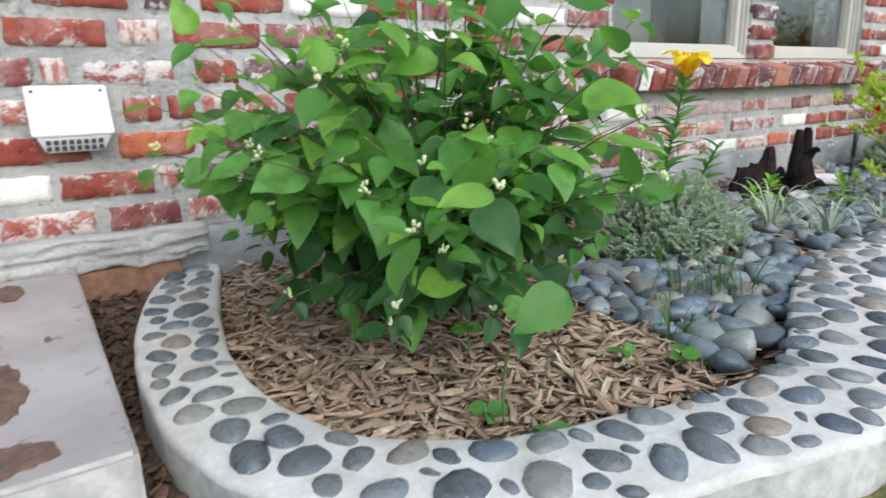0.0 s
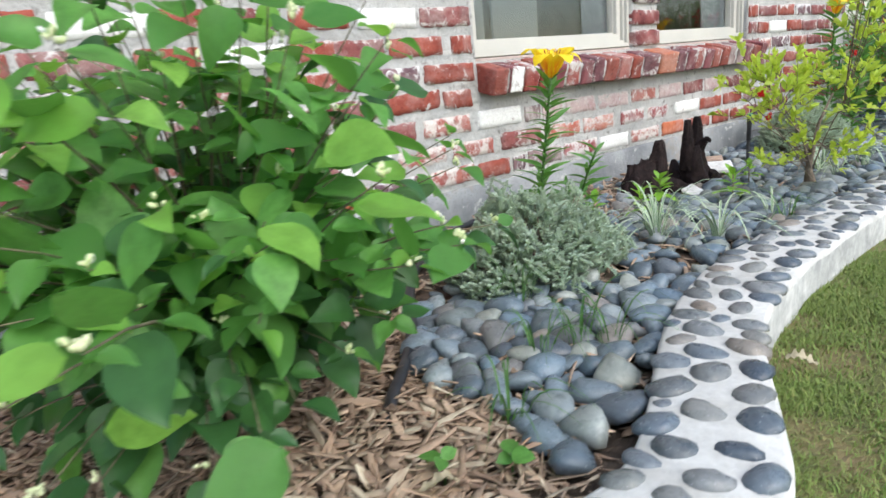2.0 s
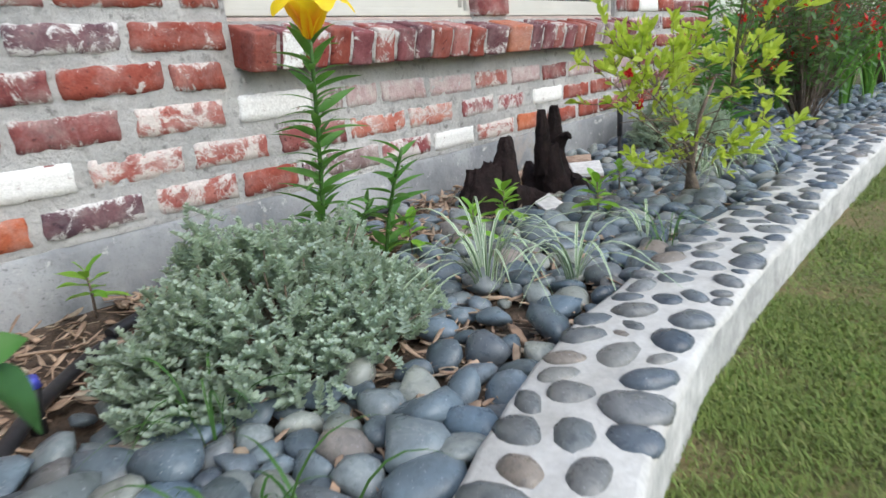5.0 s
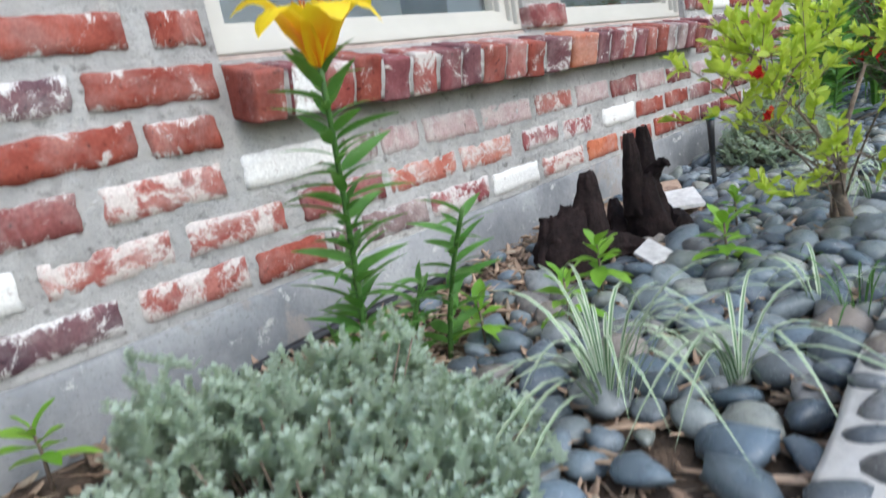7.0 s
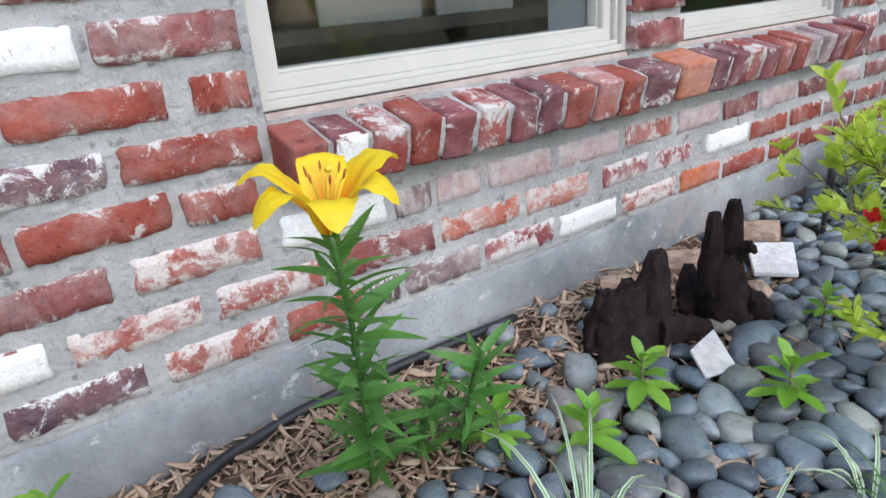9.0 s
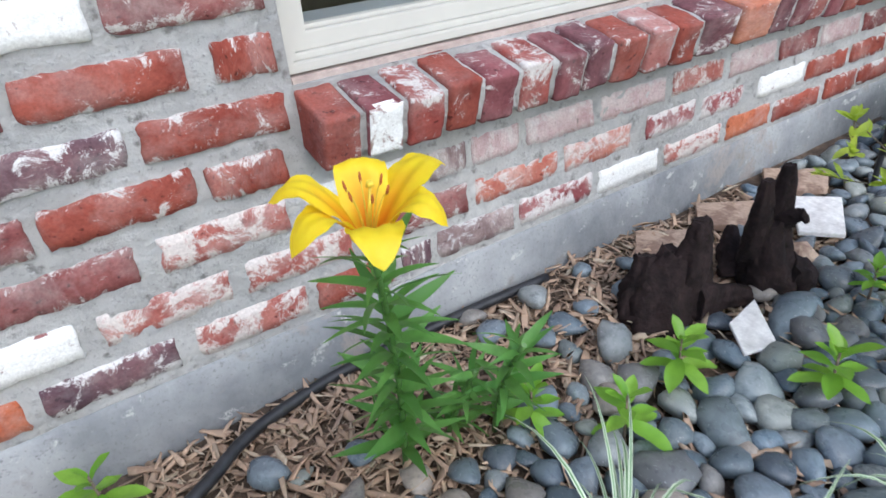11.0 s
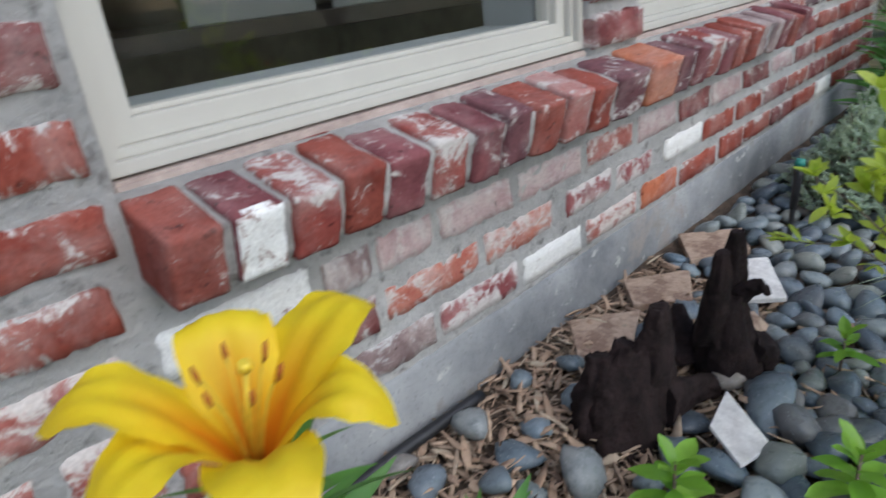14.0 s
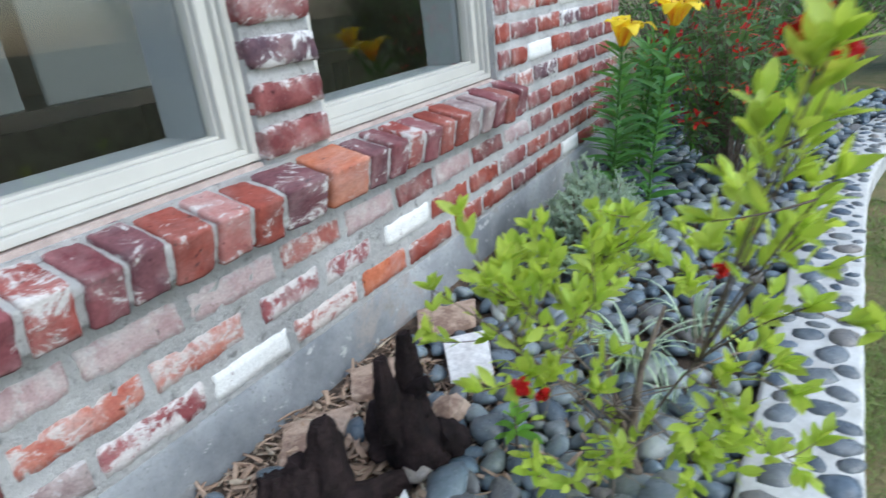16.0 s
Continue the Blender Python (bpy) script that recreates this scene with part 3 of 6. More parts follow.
# grass blades
def grass():
    rng = np.random.default_rng(4)
    out_x, out_y = OUTER[:, 0], OUTER[:, 1]
    pts = []
    for x0, x1, y0, n in ((0.55, 2.2, -0.7, 190000), (2.2, 4.0, -1.2, 90000), (4.0, 8.0, -2.4, 26000), (0.55, 5.0, -3.5, 30000), (5.0, 12.0, -5.0, 22000), (-4.0, 0.55, -3.5, 20000)):
        x = rng.uniform(x0, x1, n)
        y = 0.62 - (0.62 - y0) * rng.random(n) ** 1.35
        edge = np.where(x < 0.85, 0.27 - 0.25 * (x < 0.1), np.interp(x, out_x[90:], out_y[90:])) - 0.004
        keep = y < edge
        pts.append(np.stack([x[keep], y[keep]], 1))
    p = np.concatenate(pts)
    bare = np.array([noise.noise(Vector((a * 2.3, b * 2.3, 7))) + 0.6 * noise.noise(Vector((a * 7, b * 7, 2))) for a, b in p])
    p = p[rng.random(len(p)) < np.clip(0.74 + 1.9 * bare, 0.16, 1)]
    n = len(p)
    h = rng.uniform(0.006, 0.019, n)
    w = rng.uniform(0.0006, 0.0013, n) * np.where((p[:, 0] > 4) | (p[:, 1] < -0.9), 2.2, 1)
    a, lean = rng.uniform(0, 2 * np.pi, n), rng.uniform(0.3, 1.9, n)
    d = np.stack([np.cos(a), np.sin(a)], 1)
    s = np.stack([-d[:, 1], d[:, 0]], 1)
    v = np.zeros((n, 5, 3))
    for k, (t, ww) in enumerate(((0, 1), (0, -1), (0.55, 0.8), (0.55, -0.8), (1, 0))):
        v[:, k, :2] = p + s * (w * ww)[:, None] + d * (h * lean * t * t)[:, None]
        v[:, k, 2] = -0.012 + h * t * np.sqrt(np.clip(1 - (0.6 * lean * t) ** 2, 0.1, 1))
    me = bpy.data.meshes.new("grass")
    f = [face for i in range(n) for face in ((5 * i, 5 * i + 1, 5 * i + 3, 5 * i + 2), (5 * i + 2, 5 * i + 3, 5 * i + 4))]
    me.from_pydata(v.reshape(-1, 3).tolist(), [], f)
    smooth(me)
    tagged(part("grass", me, GRASS), "short green lawn grass with yellowed thin patches", "grass", kind="stuff")


grass()


# ---- kerb of white cement with set pebbles ----
def kerb():
    top = thing("garden_kerb", "curving white cement kerb set with dark flat pebbles", "kerb", kind="structure")
    bm = bmesh.new()
    prof = ((0, -0.06), (0, KERB_Z - 0.012), (0.02, KERB_Z - 0.003), (0.06, KERB_Z), (0.3, KERB_Z + 0.003), (0.6, KERB_Z + 0.003), (0.94, KERB_Z), (0.98, KERB_Z - 0.003), (1, KERB_Z - 0.012), (1, -0.06))
    rows = []
    for k, (a, b) in enumerate(zip(INNER, OUTER)):
        row = []
        for u, z in prof:
            p = a + (b - a) * u
            wob = 0.004 * noise.noise(Vector((p[0] * 14, p[1] * 14, z * 30)))
            row.append(bm.verts.new((p[0] + wob, p[1] + wob, z + (0.7 * wob if z > 0 else 0))))
        rows.append(row)
    for q, w in zip(rows, rows[1:]):
        for i in range(len(prof) - 1):
            f = bm.faces.new((q[i], q[i + 1], w[i + 1], w[i]))
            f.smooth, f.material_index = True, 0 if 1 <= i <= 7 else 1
    bm.normal_update()
    bmesh.ops.recalc_face_normals(bm, faces=bm.faces)
    me = bpy.data.meshes.new("kerb_body")
    bm.to_mesh(me)
    bm.free()
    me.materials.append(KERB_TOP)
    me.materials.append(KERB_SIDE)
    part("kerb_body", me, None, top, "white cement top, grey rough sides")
    return top


def stone_mesh(name, seed, flat, subdivisions=2, square=0.0, mat=PEBBLE):
    bm = bmesh.new()
    bmesh.ops.create_icosphere(bm, subdivisions=subdivisions, radius=1.0)
    for v in bm.verts:
        p = v.co.normalized()
        n = noise.noise(p * 1.1 + Vector((seed * 7.3, 0, 0)))
        q = p * (1 + (0.3 if flat > 0.4 else 0.2) * n + 0.12 * noise.noise(p * 2.3 + Vector((0, seed, 0))))
        q.x = math.copysign(abs(q.x) ** (1 - square), q.x)
        for k in range(4 if flat > 0.4 else 3):
            side = Vector((math.cos(seed * 2.1 + k * 2.2), math.sin(seed * 2.1 + k * 2.2), 0.5 * math.sin(seed + k * 1.7))).normalized()
            over = q.dot(side) - (0.62 if flat > 0.4 else 0.72) - 0.12 * math.sin(seed * 3 + k)
            if over > 0:
                q -= side * over * (0.58 if flat > 0.4 else 0.3)
        v.co = Vector((q.x, q.y * 0.74, q.z * flat))
    me = bpy.data.meshes.new(name)
    bm.to_mesh(me)
    bm.free()
    smooth(me)
    me.materials.append(mat)
    return me


the_kerb = kerb()
KERB_STONES = [stone_mesh("kerb_pebble", s, 0.3, 2, 0.1 * (s % 3), KERB_PEBBLE) for s in range(9)]


def set_kerb_pebbles():
    """Flat pebbles pressed into the cement, turned any way, each with white cement round it."""
    rng = random.Random(11)
    mid = (INNER + OUTER) / 2
    s = np.concatenate([[0], np.cumsum(np.linalg.norm(np.diff(mid, axis=0), axis=1))])
    wide = np.linalg.norm(OUTER - INNER, axis=1)
    ring = [(math.cos(a), math.sin(a)) for a in [k * math.pi / 6 for k in range(12)]]
    laid = []

    def rim(q, grow):
        c, n = math.cos(q[2]), math.sin(q[2])
        return [(q[0] + (a * q[3] + grow * a) * c - (b * q[4] + grow * b) * n, q[1] + (a * q[3] + grow * a) * n + (b * q[4] + grow * b) * c) for a, b in ring] + [(q[0], q[1])]

    def within(q, p, grow):
        c, n = math.cos(q[2]), math.sin(q[2])
        dx, dy = p[0] - q[0], p[1] - q[1]
        return ((dx * c + dy * n) / (q[3] + grow)) ** 2 + ((dy * c - dx * n) / (q[4] + grow)) ** 2 < 1
    for trial in range(36000):
        d = rng.uniform(0.02, s[-1] - 0.1) if trial > 5500 and trial % 2 else rng.uniform(0.02, min(3.6, s[-1] - 0.1))
        k = min(int(np.searchsorted(s, d)), len(s) - 2)
        big = trial < 17000
        long = rng.uniform(0.028, 0.038) if big else rng.uniform(0.021, 0.029) if trial < 31000 else rng.uniform(0.016, 0.021)
        q = (0, 0, rng.uniform(0, 3.15), long, long * rng.uniform(0.58, 0.84))
        u = rng.random()
        p = INNER[k] + (OUTER[k] - INNER[k]) * u + (mid[k + 1] - mid[k]) * rng.random()
        q = (p[0], p[1]) + q[2:]
        edge = min(u, 1 - u) * wide[k]
        cross = math.atan2(OUTER[k][1] - INNER[k][1], OUTER[k][0] - INNER[k][0]) - q[2]
        if edge < 1.14 * math.hypot(q[3] * math.cos(cross), q[4] * math.sin(cross)) + 0.005:
            continue
        gap = 0.0012
        if any(abs(o[0] - q[0]) < 0.09 and abs(o[1] - q[1]) < 0.09 and (any(within(o, r, gap) for r in rim(q, gap)) or any(within(q, r, gap) for r in rim(o, gap))) for o in laid):
            continue
        laid.append(q + (edge, cross))
    for n, q in enumerate(laid):
        for grow in (1.28, 1.2, 1.12, 1.06):
            w = q[:3] + (q[3] * grow, q[4] * grow) + q[5:]
            if q[5] > 1.12 * math.hypot(w[3] * math.cos(q[6]), w[4] * math.sin(q[6])) + 0.006 and not any(m != n and abs(o[0] - w[0]) < 0.1 and abs(o[1] - w[1]) < 0.1 and (any(within(o, r, 0.001) for r in rim(w, 0.001)) or any(within(w, r, 0.001) for r in rim(o, 0.001))) for m, o in enumerate(laid)):
                laid[n] = w
                break
    for q in laid:
        ob = part("pebble", rng.choice(KERB_STONES), None, the_kerb)
        ob.matrix_basis = Matrix.LocRotScale((q[0], q[1], KERB_Z - 0.0005), Euler((rng.gauss(0, 0.06), rng.gauss(0, 0.06), q[2])), (q[3], q[4] / 0.72, q[3] * rng.uniform(1.0, 1.35)))


# ---- house wall ----
X0, X1, FACE = -1.4, 4.94, 1.592
WIN = [(1.80, 2.67), (2.85, 3.645)]
WIN_Z0, WIN_Z1 = 0.578, 1.75
COURSE, FIRST = 0.0802, 0.1912


def wall_box():
    bm = bmesh.new()
    back = FACE + 0.2
    box(bm, X0, WIN[0][0], FACE, back, 0.1, 2.5)
    box(bm, WIN[0][0], WIN[1][1], FACE, back, 0.1, WIN_Z0 - 0.012)
    box(bm, WIN[0][0], WIN[1][1], FACE, back, WIN_Z1, 2.5)
    box(bm, WIN[0][1], WIN[1][0], FACE + 0.004, back, WIN_Z0 - 0.012, WIN_Z1)
    box(bm, WIN[1][1], X1, FACE, back, 0.1, 2.5)
    box(bm, X1 - 0.2, X1, back, 6.0, 0.1, 2.5)
    # uneven struck mortar over the lower face
    step = 0.0135
    made = {}

    def vert(i, j):
        if (i, j) not in made:
            x, z = -0.7 + i * step, 0.178 + j * step
            n = noise.noise(Vector((x * 38, z * 38, 3))) + 0.7 * noise.noise(Vector((x * 90, z * 90, 8)))
            made[i, j] = bm.verts.new((min(x, X1 - 0.002), FACE - 0.0022 + 0.0026 * n, z))
        return made[i, j]
    for i in range(int((X1 + 0.7) / step)):
        for j in range(62):
            x, z = -0.7 + (i + 0.5) * step, 0.178 + (j + 0.5) * step
            if WIN[0][0] - 0.004 < x < WIN[1][1] + 0.004 and z > WIN_Z0 - 0.02:
                continue
            bm.faces.new((vert(i, j), vert(i + 1, j), vert(i + 1, j + 1), vert(i, j + 1))).smooth = True
    return tagged(part("wall_front", bm, MORTAR), "reclaimed red brick house wall with wide grey mortar joints", "wall", kind="structure")


wall = wall_box()
footing_bm = bmesh.new()
xs = np.linspace(X0, X1 + 0.01, 180)
rows = []
for z, dy in ((-0.15, -0.006), (0.0, -0.006), (0.1, -0.007), (0.165, -0.006), (0.182, 0.0), (0.186, 0.02)):
    rows.append([footing_bm.verts.new((x, FACE + dy + 0.004 * noise.noise(Vector((x * 7, z * 20, 5))), z + (0.006 * noise.noise(Vector((x * 6, 0, 9))) if z > 0.15 else 0))) for x in xs])
for q, w in zip(rows, rows[1:]):
    for i in range(len(xs) - 1):
        footing_bm.faces.new((q[i], q[i + 1], w[i + 1], w[i])).smooth = True
box(footing_bm, X1 - 0.2, X1 + 0.008, FACE + 0.02, 6.0, -0.15, 0.186)
tagged(part("footing", footing_bm, FOOTING), "grey stained concrete footing under the brickwork", "footing", kind="structure")


def brick_mesh(name, seed, length=0.2, height=0.063, depth=0.06):
    """A worn brick: flat rough front towards -y, arris chipped and uneven."""
    xs = [0, 0.0035] + [length * k / 14 for k in range(1, 14)] + [length - 0.0035, length]
    zs = [0, 0.003, height * 0.33, height * 0.66, height - 0.003, height]
    bm = bmesh.new()
    front = []
    for j, z0 in enumerate(zs):
        line = []
        for i, x0 in enumerate(xs):
            x, z = x0, z0
            edge = i in (0, len(xs) - 1) or j in (0, len(zs) - 1)
            ring = i in (1, len(xs) - 2) or j in (1, len(zs) - 2)
            chip = noise.noise(Vector((seed * 3.1 + x * 33, z * 45, seed * 1.7))) + 0.7 * noise.noise(Vector((x * 95, z * 95, seed * 4.7)))
            x += (0.007 if x0 < length / 2 else -0.007) * max(-0.2, chip) * (i in (0, 1, len(xs) - 2, len(xs) - 1))
            z += (0.0045 if z0 < height / 2 else -0.0045) * max(-0.3, chip) * (j in (0, 1, len(zs) - 2, len(zs) - 1))
            if i in (0, 1, len(xs) - 2, len(xs) - 1) and j in (0, len(zs) - 1):
                x += (1 if i < 2 else -1) * (0.005 + 0.004 * math.sin(seed * 2.3 + i + j))
            if j in (0, 1, len(zs) - 2, len(zs) - 1) and i in (0, len(xs) - 1):
                z += (1 if j < 2 else -1) * (0.005 + 0.003 * math.sin(seed * 1.3 + i * 2 + j))
            y = 0.0085 if edge else (0.0004 + 0.0055 * max(0, chip - 0.1) if ring else 0.0016 * chip)
            line.append(bm.verts.new((x, y, z)))
        front.append(line)
    for q, w in zip(front, front[1:]):
        for i in range(len(xs) - 1):
            bm.faces.new((q[i], q[i + 1], w[i + 1], w[i])).smooth = True
    rim = front[0] + [r[-1] for r in front[1:]] + front[-1][-2::-1] + [r[0] for r in front[-2:0:-1]]
    back = [bm.verts.new((v.co.x, depth, v.co.z)) for v in rim]
    for i in range(len(rim)):
        j = (i + 1) % len(rim)
        bm.faces.new((rim[j], rim[i], back[i], back[j]))
    bm.faces.new(back)
    bmesh.ops.recalc_face_normals(bm, faces=bm.faces)
    me = bpy.data.meshes.new(name)
    bm.to_mesh(me)
    bm.free()
    return me


BRICKS = {}


def brick_of(kind, seed):
    if (kind, seed) not in BRICKS:
        me = brick_mesh("brick", seed)
        me.materials.append(BRICK[kind])
        BRICKS[kind, seed] = me
    return BRICKS[kind, seed]


WALL_RNG = random.Random(5)


def lay(x0, x1, course, kind, proud=0.0075):
    ob = part("brick", brick_of(kind, WALL_RNG.randrange(8)), None, wall)
    if kind in "lkcxg":
        proud -= 0.0022
    z = FIRST + COURSE * course + WALL_RNG.uniform(-0.002, 0.002)
    ob.matrix_basis = Matrix.LocRotScale((x0, FACE - proud + WALL_RNG.uniform(-0.002, 0.002), z), Euler((0, WALL_RNG.gauss(0, 0.006), 0)), ((x1 - x0) / 0.2, 1, WALL_RNG.uniform(0.87, 0.95)))
    return ob


def run(course, x, text):
    """Bricks of one course from x on: kind and length in cm, a dot lays a joint that much wider."""
    for word in text.split():
        kind, cm = word[0], float(word[1:])
        if kind != ".":
            lay(x, x + cm / 100, course, kind)
            x += 0.014
        x += cm / 100 if kind != "." else cm / 100


def bricks_at(course, text):
    """Bricks of one course by kind, start and end in metres."""
    for word in text.split():
        a, b = word[1:].split("-")
        lay(float(a), float(b), course, word[0])


LEFT_KINDS = "rrrrmmmkkkpwoorrmk"


def lay_wall():
    # the stretch beside and under the first window, as it stands
    bricks_at(0, "o1.13-1.34 p1.357-1.545 k1.57-1.757 r1.772-1.92 p1.937-2.0 g2.012-2.197 x2.21-2.412 w2.43-2.622 k2.642-2.852 o2.872-3.052 r3.07-3.288 r3.31-3.47 r3.49-3.69")
    run(0, 3.705, "m19 r24 w17 r20 m20 r19 m8")
    bricks_at(1, "w1.24-1.433 k1.457-1.646 k1.664-1.852 m1.885-2.088 c2.105-2.313 c2.328-2.525 x2.572-2.738 x2.757-2.925 w2.982-3.18 r3.197-3.4 r3.415-3.6")
    run(1, 3.62, "m20 r20 m20 r20 r20 m20")
    bricks_at(2, "r1.17-1.332 m1.347-1.533 k1.56-1.755 w1.79-1.99 g2.01-2.09 l2.103-2.213 l2.228-2.41 l2.424-2.63 k2.647-2.832 l2.848-3.035 m3.05-3.218 l3.235-3.43 m3.445-3.65")
    run(2, 3.665, "l20 m19 r20 m20 r20 r14")
    run(3, 1.03, "m19.5 m18.8 r19.5 r11.8")
    run(3, 3.72, "m13 m20 r24 r22 m20 k14")
    run(4, 1.195, "m15 .1.5 p19.3 r20.3")
    run(4, 3.70, "m8 k12 p21 r21 m20.5 r20")
    run(5, 1.255, "m19.5 r20 .2 r8.5")
    run(5, 3.66, "m8 r12 w20 r18 m20 m20 r10")
    run(6, 1.02, "m11.8 .1.2 r18.3 .1 w20 m20")
    run(6, 3.655, "r10 m20 r20 p20 m20 r20 m9")
    run(7, 1.25, "r20 m19 r14")
    run(7, 3.66, "m9 k20 r20 w20 m20 r20 m8")
    run(8, 1.16, "m20 r20 k19.5")
    run(8, 3.655, "r14 r20 m20 k20 r20 m14")
    run(9, 1.26, "m20 p20 r9.5")
    run(9, 3.66, "m8 r20 m20 r20 k20 r20 m8")
    # near the vent
    run(0, -0.45, "r20 k18 k18.4 .1 m15.5 k12 r18 m20 r18 m12")
    run(1, -0.56, "m20 r20 w20 r18.8 k7 p19 r20 o20 k18 m21")
    run(2, -0.48, "r20 m20 r20.5 .4 o16.4 m19 r20 k20 r18.5")
    run(3, -0.43, "m20 r20 k20 .1.5 r8 r6 k19 r20 m20 w13")
    run(4, -0.5, "k20 r20 m14 k5 .1 x19 .3 r10 p19 k20 r20 r14")
    run(5, -0.4, "m20 r20 r18.7 .1 k8.3 .1.6 r20 m20 r15 w20 r13")
    run(6, -0.5, "r20 m20 k13 .1 r18.3 .1.9 p9.1 .1.5 r20 w20 r16")
    run(7, -0.42, "m20 w20 r20 k12 r20 m20 r20 k16")
    run(8, -0.5, "r20 k20 m20 r20 p20 r20 r20 m11")
    run(9, -0.4, "r20 m20 r20 k20 r20 m20 r20 r10")
    # pier between the windows, one brick wide
    for c, kind in zip(range(10), "mmpmrmpmrm"):
        lay(2.668, 2.85, c + 4.82, kind, 0.012)
    # higher courses, seen by nobody up close, in one mesh
    placed, temps = [], []
    me = brick_mesh("brick_high", 9)
    temp = (np.array([v.co for v in me.vertices]), [tuple(p.vertices) for p in me.polygons])
    bpy.data.meshes.remove(me)
    for c in range(10, 28):
        x = X0 + (0.1 if c % 2 else 0)
        while x < X1 - 0.2:
            z = FIRST + COURSE * c
            if z > WIN_Z1 or not (WIN[0][0] - 0.19 < x < WIN[1][1]):
                placed.append((0, pose(x, FACE - 0.007, z)))
            x += 0.214
    high = joined("brickwork", [temp], placed, BRICK["m"])
    tagged(part("brickwork", high, None, wall), kind="stuff")
    # far left courses beside the step
    for c in range(10):
        x = -1.38 + (0.1 if c % 2 else 0)
        while x < -0.62 + (0.0 if c % 2 else 0.0):
            lay(x, x + 0.2, c, WALL_RNG.choice(LEFT_KINDS))
            x += 0.214


# brick-on-edge sills
def worn_block(name, size, worn, seed, cells, rough=0.0035):
    """A block with rounded, uneven edges, standing on the origin."""
    bm = bmesh.new()
    half = Vector(size) / 2
    made = {}

    def vert(key):
        if key not in made:
            p = Vector([(2 * k / n - 1) * h for k, n, h in zip(key, cells, half)])
            core = Vector([max(-h + worn, min(h - worn, c)) for c, h in zip(p, half)])
            out = p - core
            q = core + out.normalized() * worn if out.length > 1e-6 else p
            n = noise.noise(q * 26 + Vector((seed * 5, 0, 0))) + 0.5 * noise.noise(q * 75 + Vector((0, seed * 3, 0)))
            q += q.normalized() * (rough * n)
            made[key] = bm.verts.new(q + half)
        return made[key]
    a, b, c = cells
    for i in range(a):
        for j in range(b):
            for k, flip in ((0, True), (c, False)):
                f = [vert((i, j, k)), vert((i + 1, j, k)), vert((i + 1, j + 1, k)), vert((i, j + 1, k))]
                bm.faces.new(f[::-1] if flip else f)
        for k in range(c):
            for j, flip in ((0, False), (b, True)):
                f = [vert((i, j, k)), vert((i + 1, j, k)), vert((i + 1, j, k + 1)), vert((i, j, k + 1))]
                bm.faces.new(f[::-1] if flip else f)
    for j in range(b):
        for k in range(c):
            for i, flip in ((0, True), (a, False)):
                f = [vert((i, j, k)), vert((i, j + 1, k)), vert((i, j + 1, k + 1)), vert((i, j, k + 1))]
                bm.faces.new(f[::-1] if flip else f)
    me = bpy.data.meshes.new(name)
    bm.to_mesh(me)
    bm.free()
    smooth(me)
    return me


def sill_brick(kind, seed, wide):
    key = ("sill", kind, seed)
    if key not in BRICKS:
        me = worn_block("sill_brick", (wide, 0.125, 0.084), 0.0045, seed, (10, 10, 12))
        me.materials.append(SILL_BRICK["m" if kind == "w" else kind])
        if kind == "w":
            me.materials.append(SILL_BRICK["w"])
            for f in me.polygons:
                f.material_index = 1 if f.center.y < 0.006 else 0
        BRICKS[key] = me
    return BRICKS[key]


def sill(name, joints, kinds):
    """Bricks on edge between the joints, a joint being 12 mm wide."""
    top = thing(name, "sloping sill of worn red bricks laid on edge, one painted white", "window sill", kind="structure")
    for i, k in enumerate(kinds):
        x, wide = joints[i] + 0.006, joints[i + 1] - joints[i] - 0.012
        ob = part("sill_brick", sill_brick(k, i + len(name), 0.062), None, top)
        ob.matrix_basis = pose(x, 1.519 + WALL_RNG.uniform(-0.004, 0.004), 0.456 + WALL_RNG.uniform(-0.003, 0.003), 14.5 + WALL_RNG.gauss(0, 0.6), WALL_RNG.gauss(0, 0.7), WALL_RNG.gauss(0, 0.7)) @ Matrix.Diagonal((wide / 0.062, 1, WALL_RNG.uniform(0.97, 1.03), 1))
    x0, x1 = joints[0], joints[-1]
    me = worn_block("sill_mortar", (x1 - x0 - 0.03, 0.112, 0.072), 0.006, 3, (70, 7, 6), 0.0)
    for v in me.vertices:
        v.co += Vector((0, 1, 0.6)) * (0.0035 * noise.noise(v.co * 45) + 0.002 * noise.noise(v.co * 120))
    me.materials.append(MORTAR)
    part("sill_mortar", me, None, top, "grey mortar joints").matrix_basis = pose(x0 + 0.015, 1.519 + 0.0055, 0.456 + 0.0055, 14.5, 0, 0)
    return top


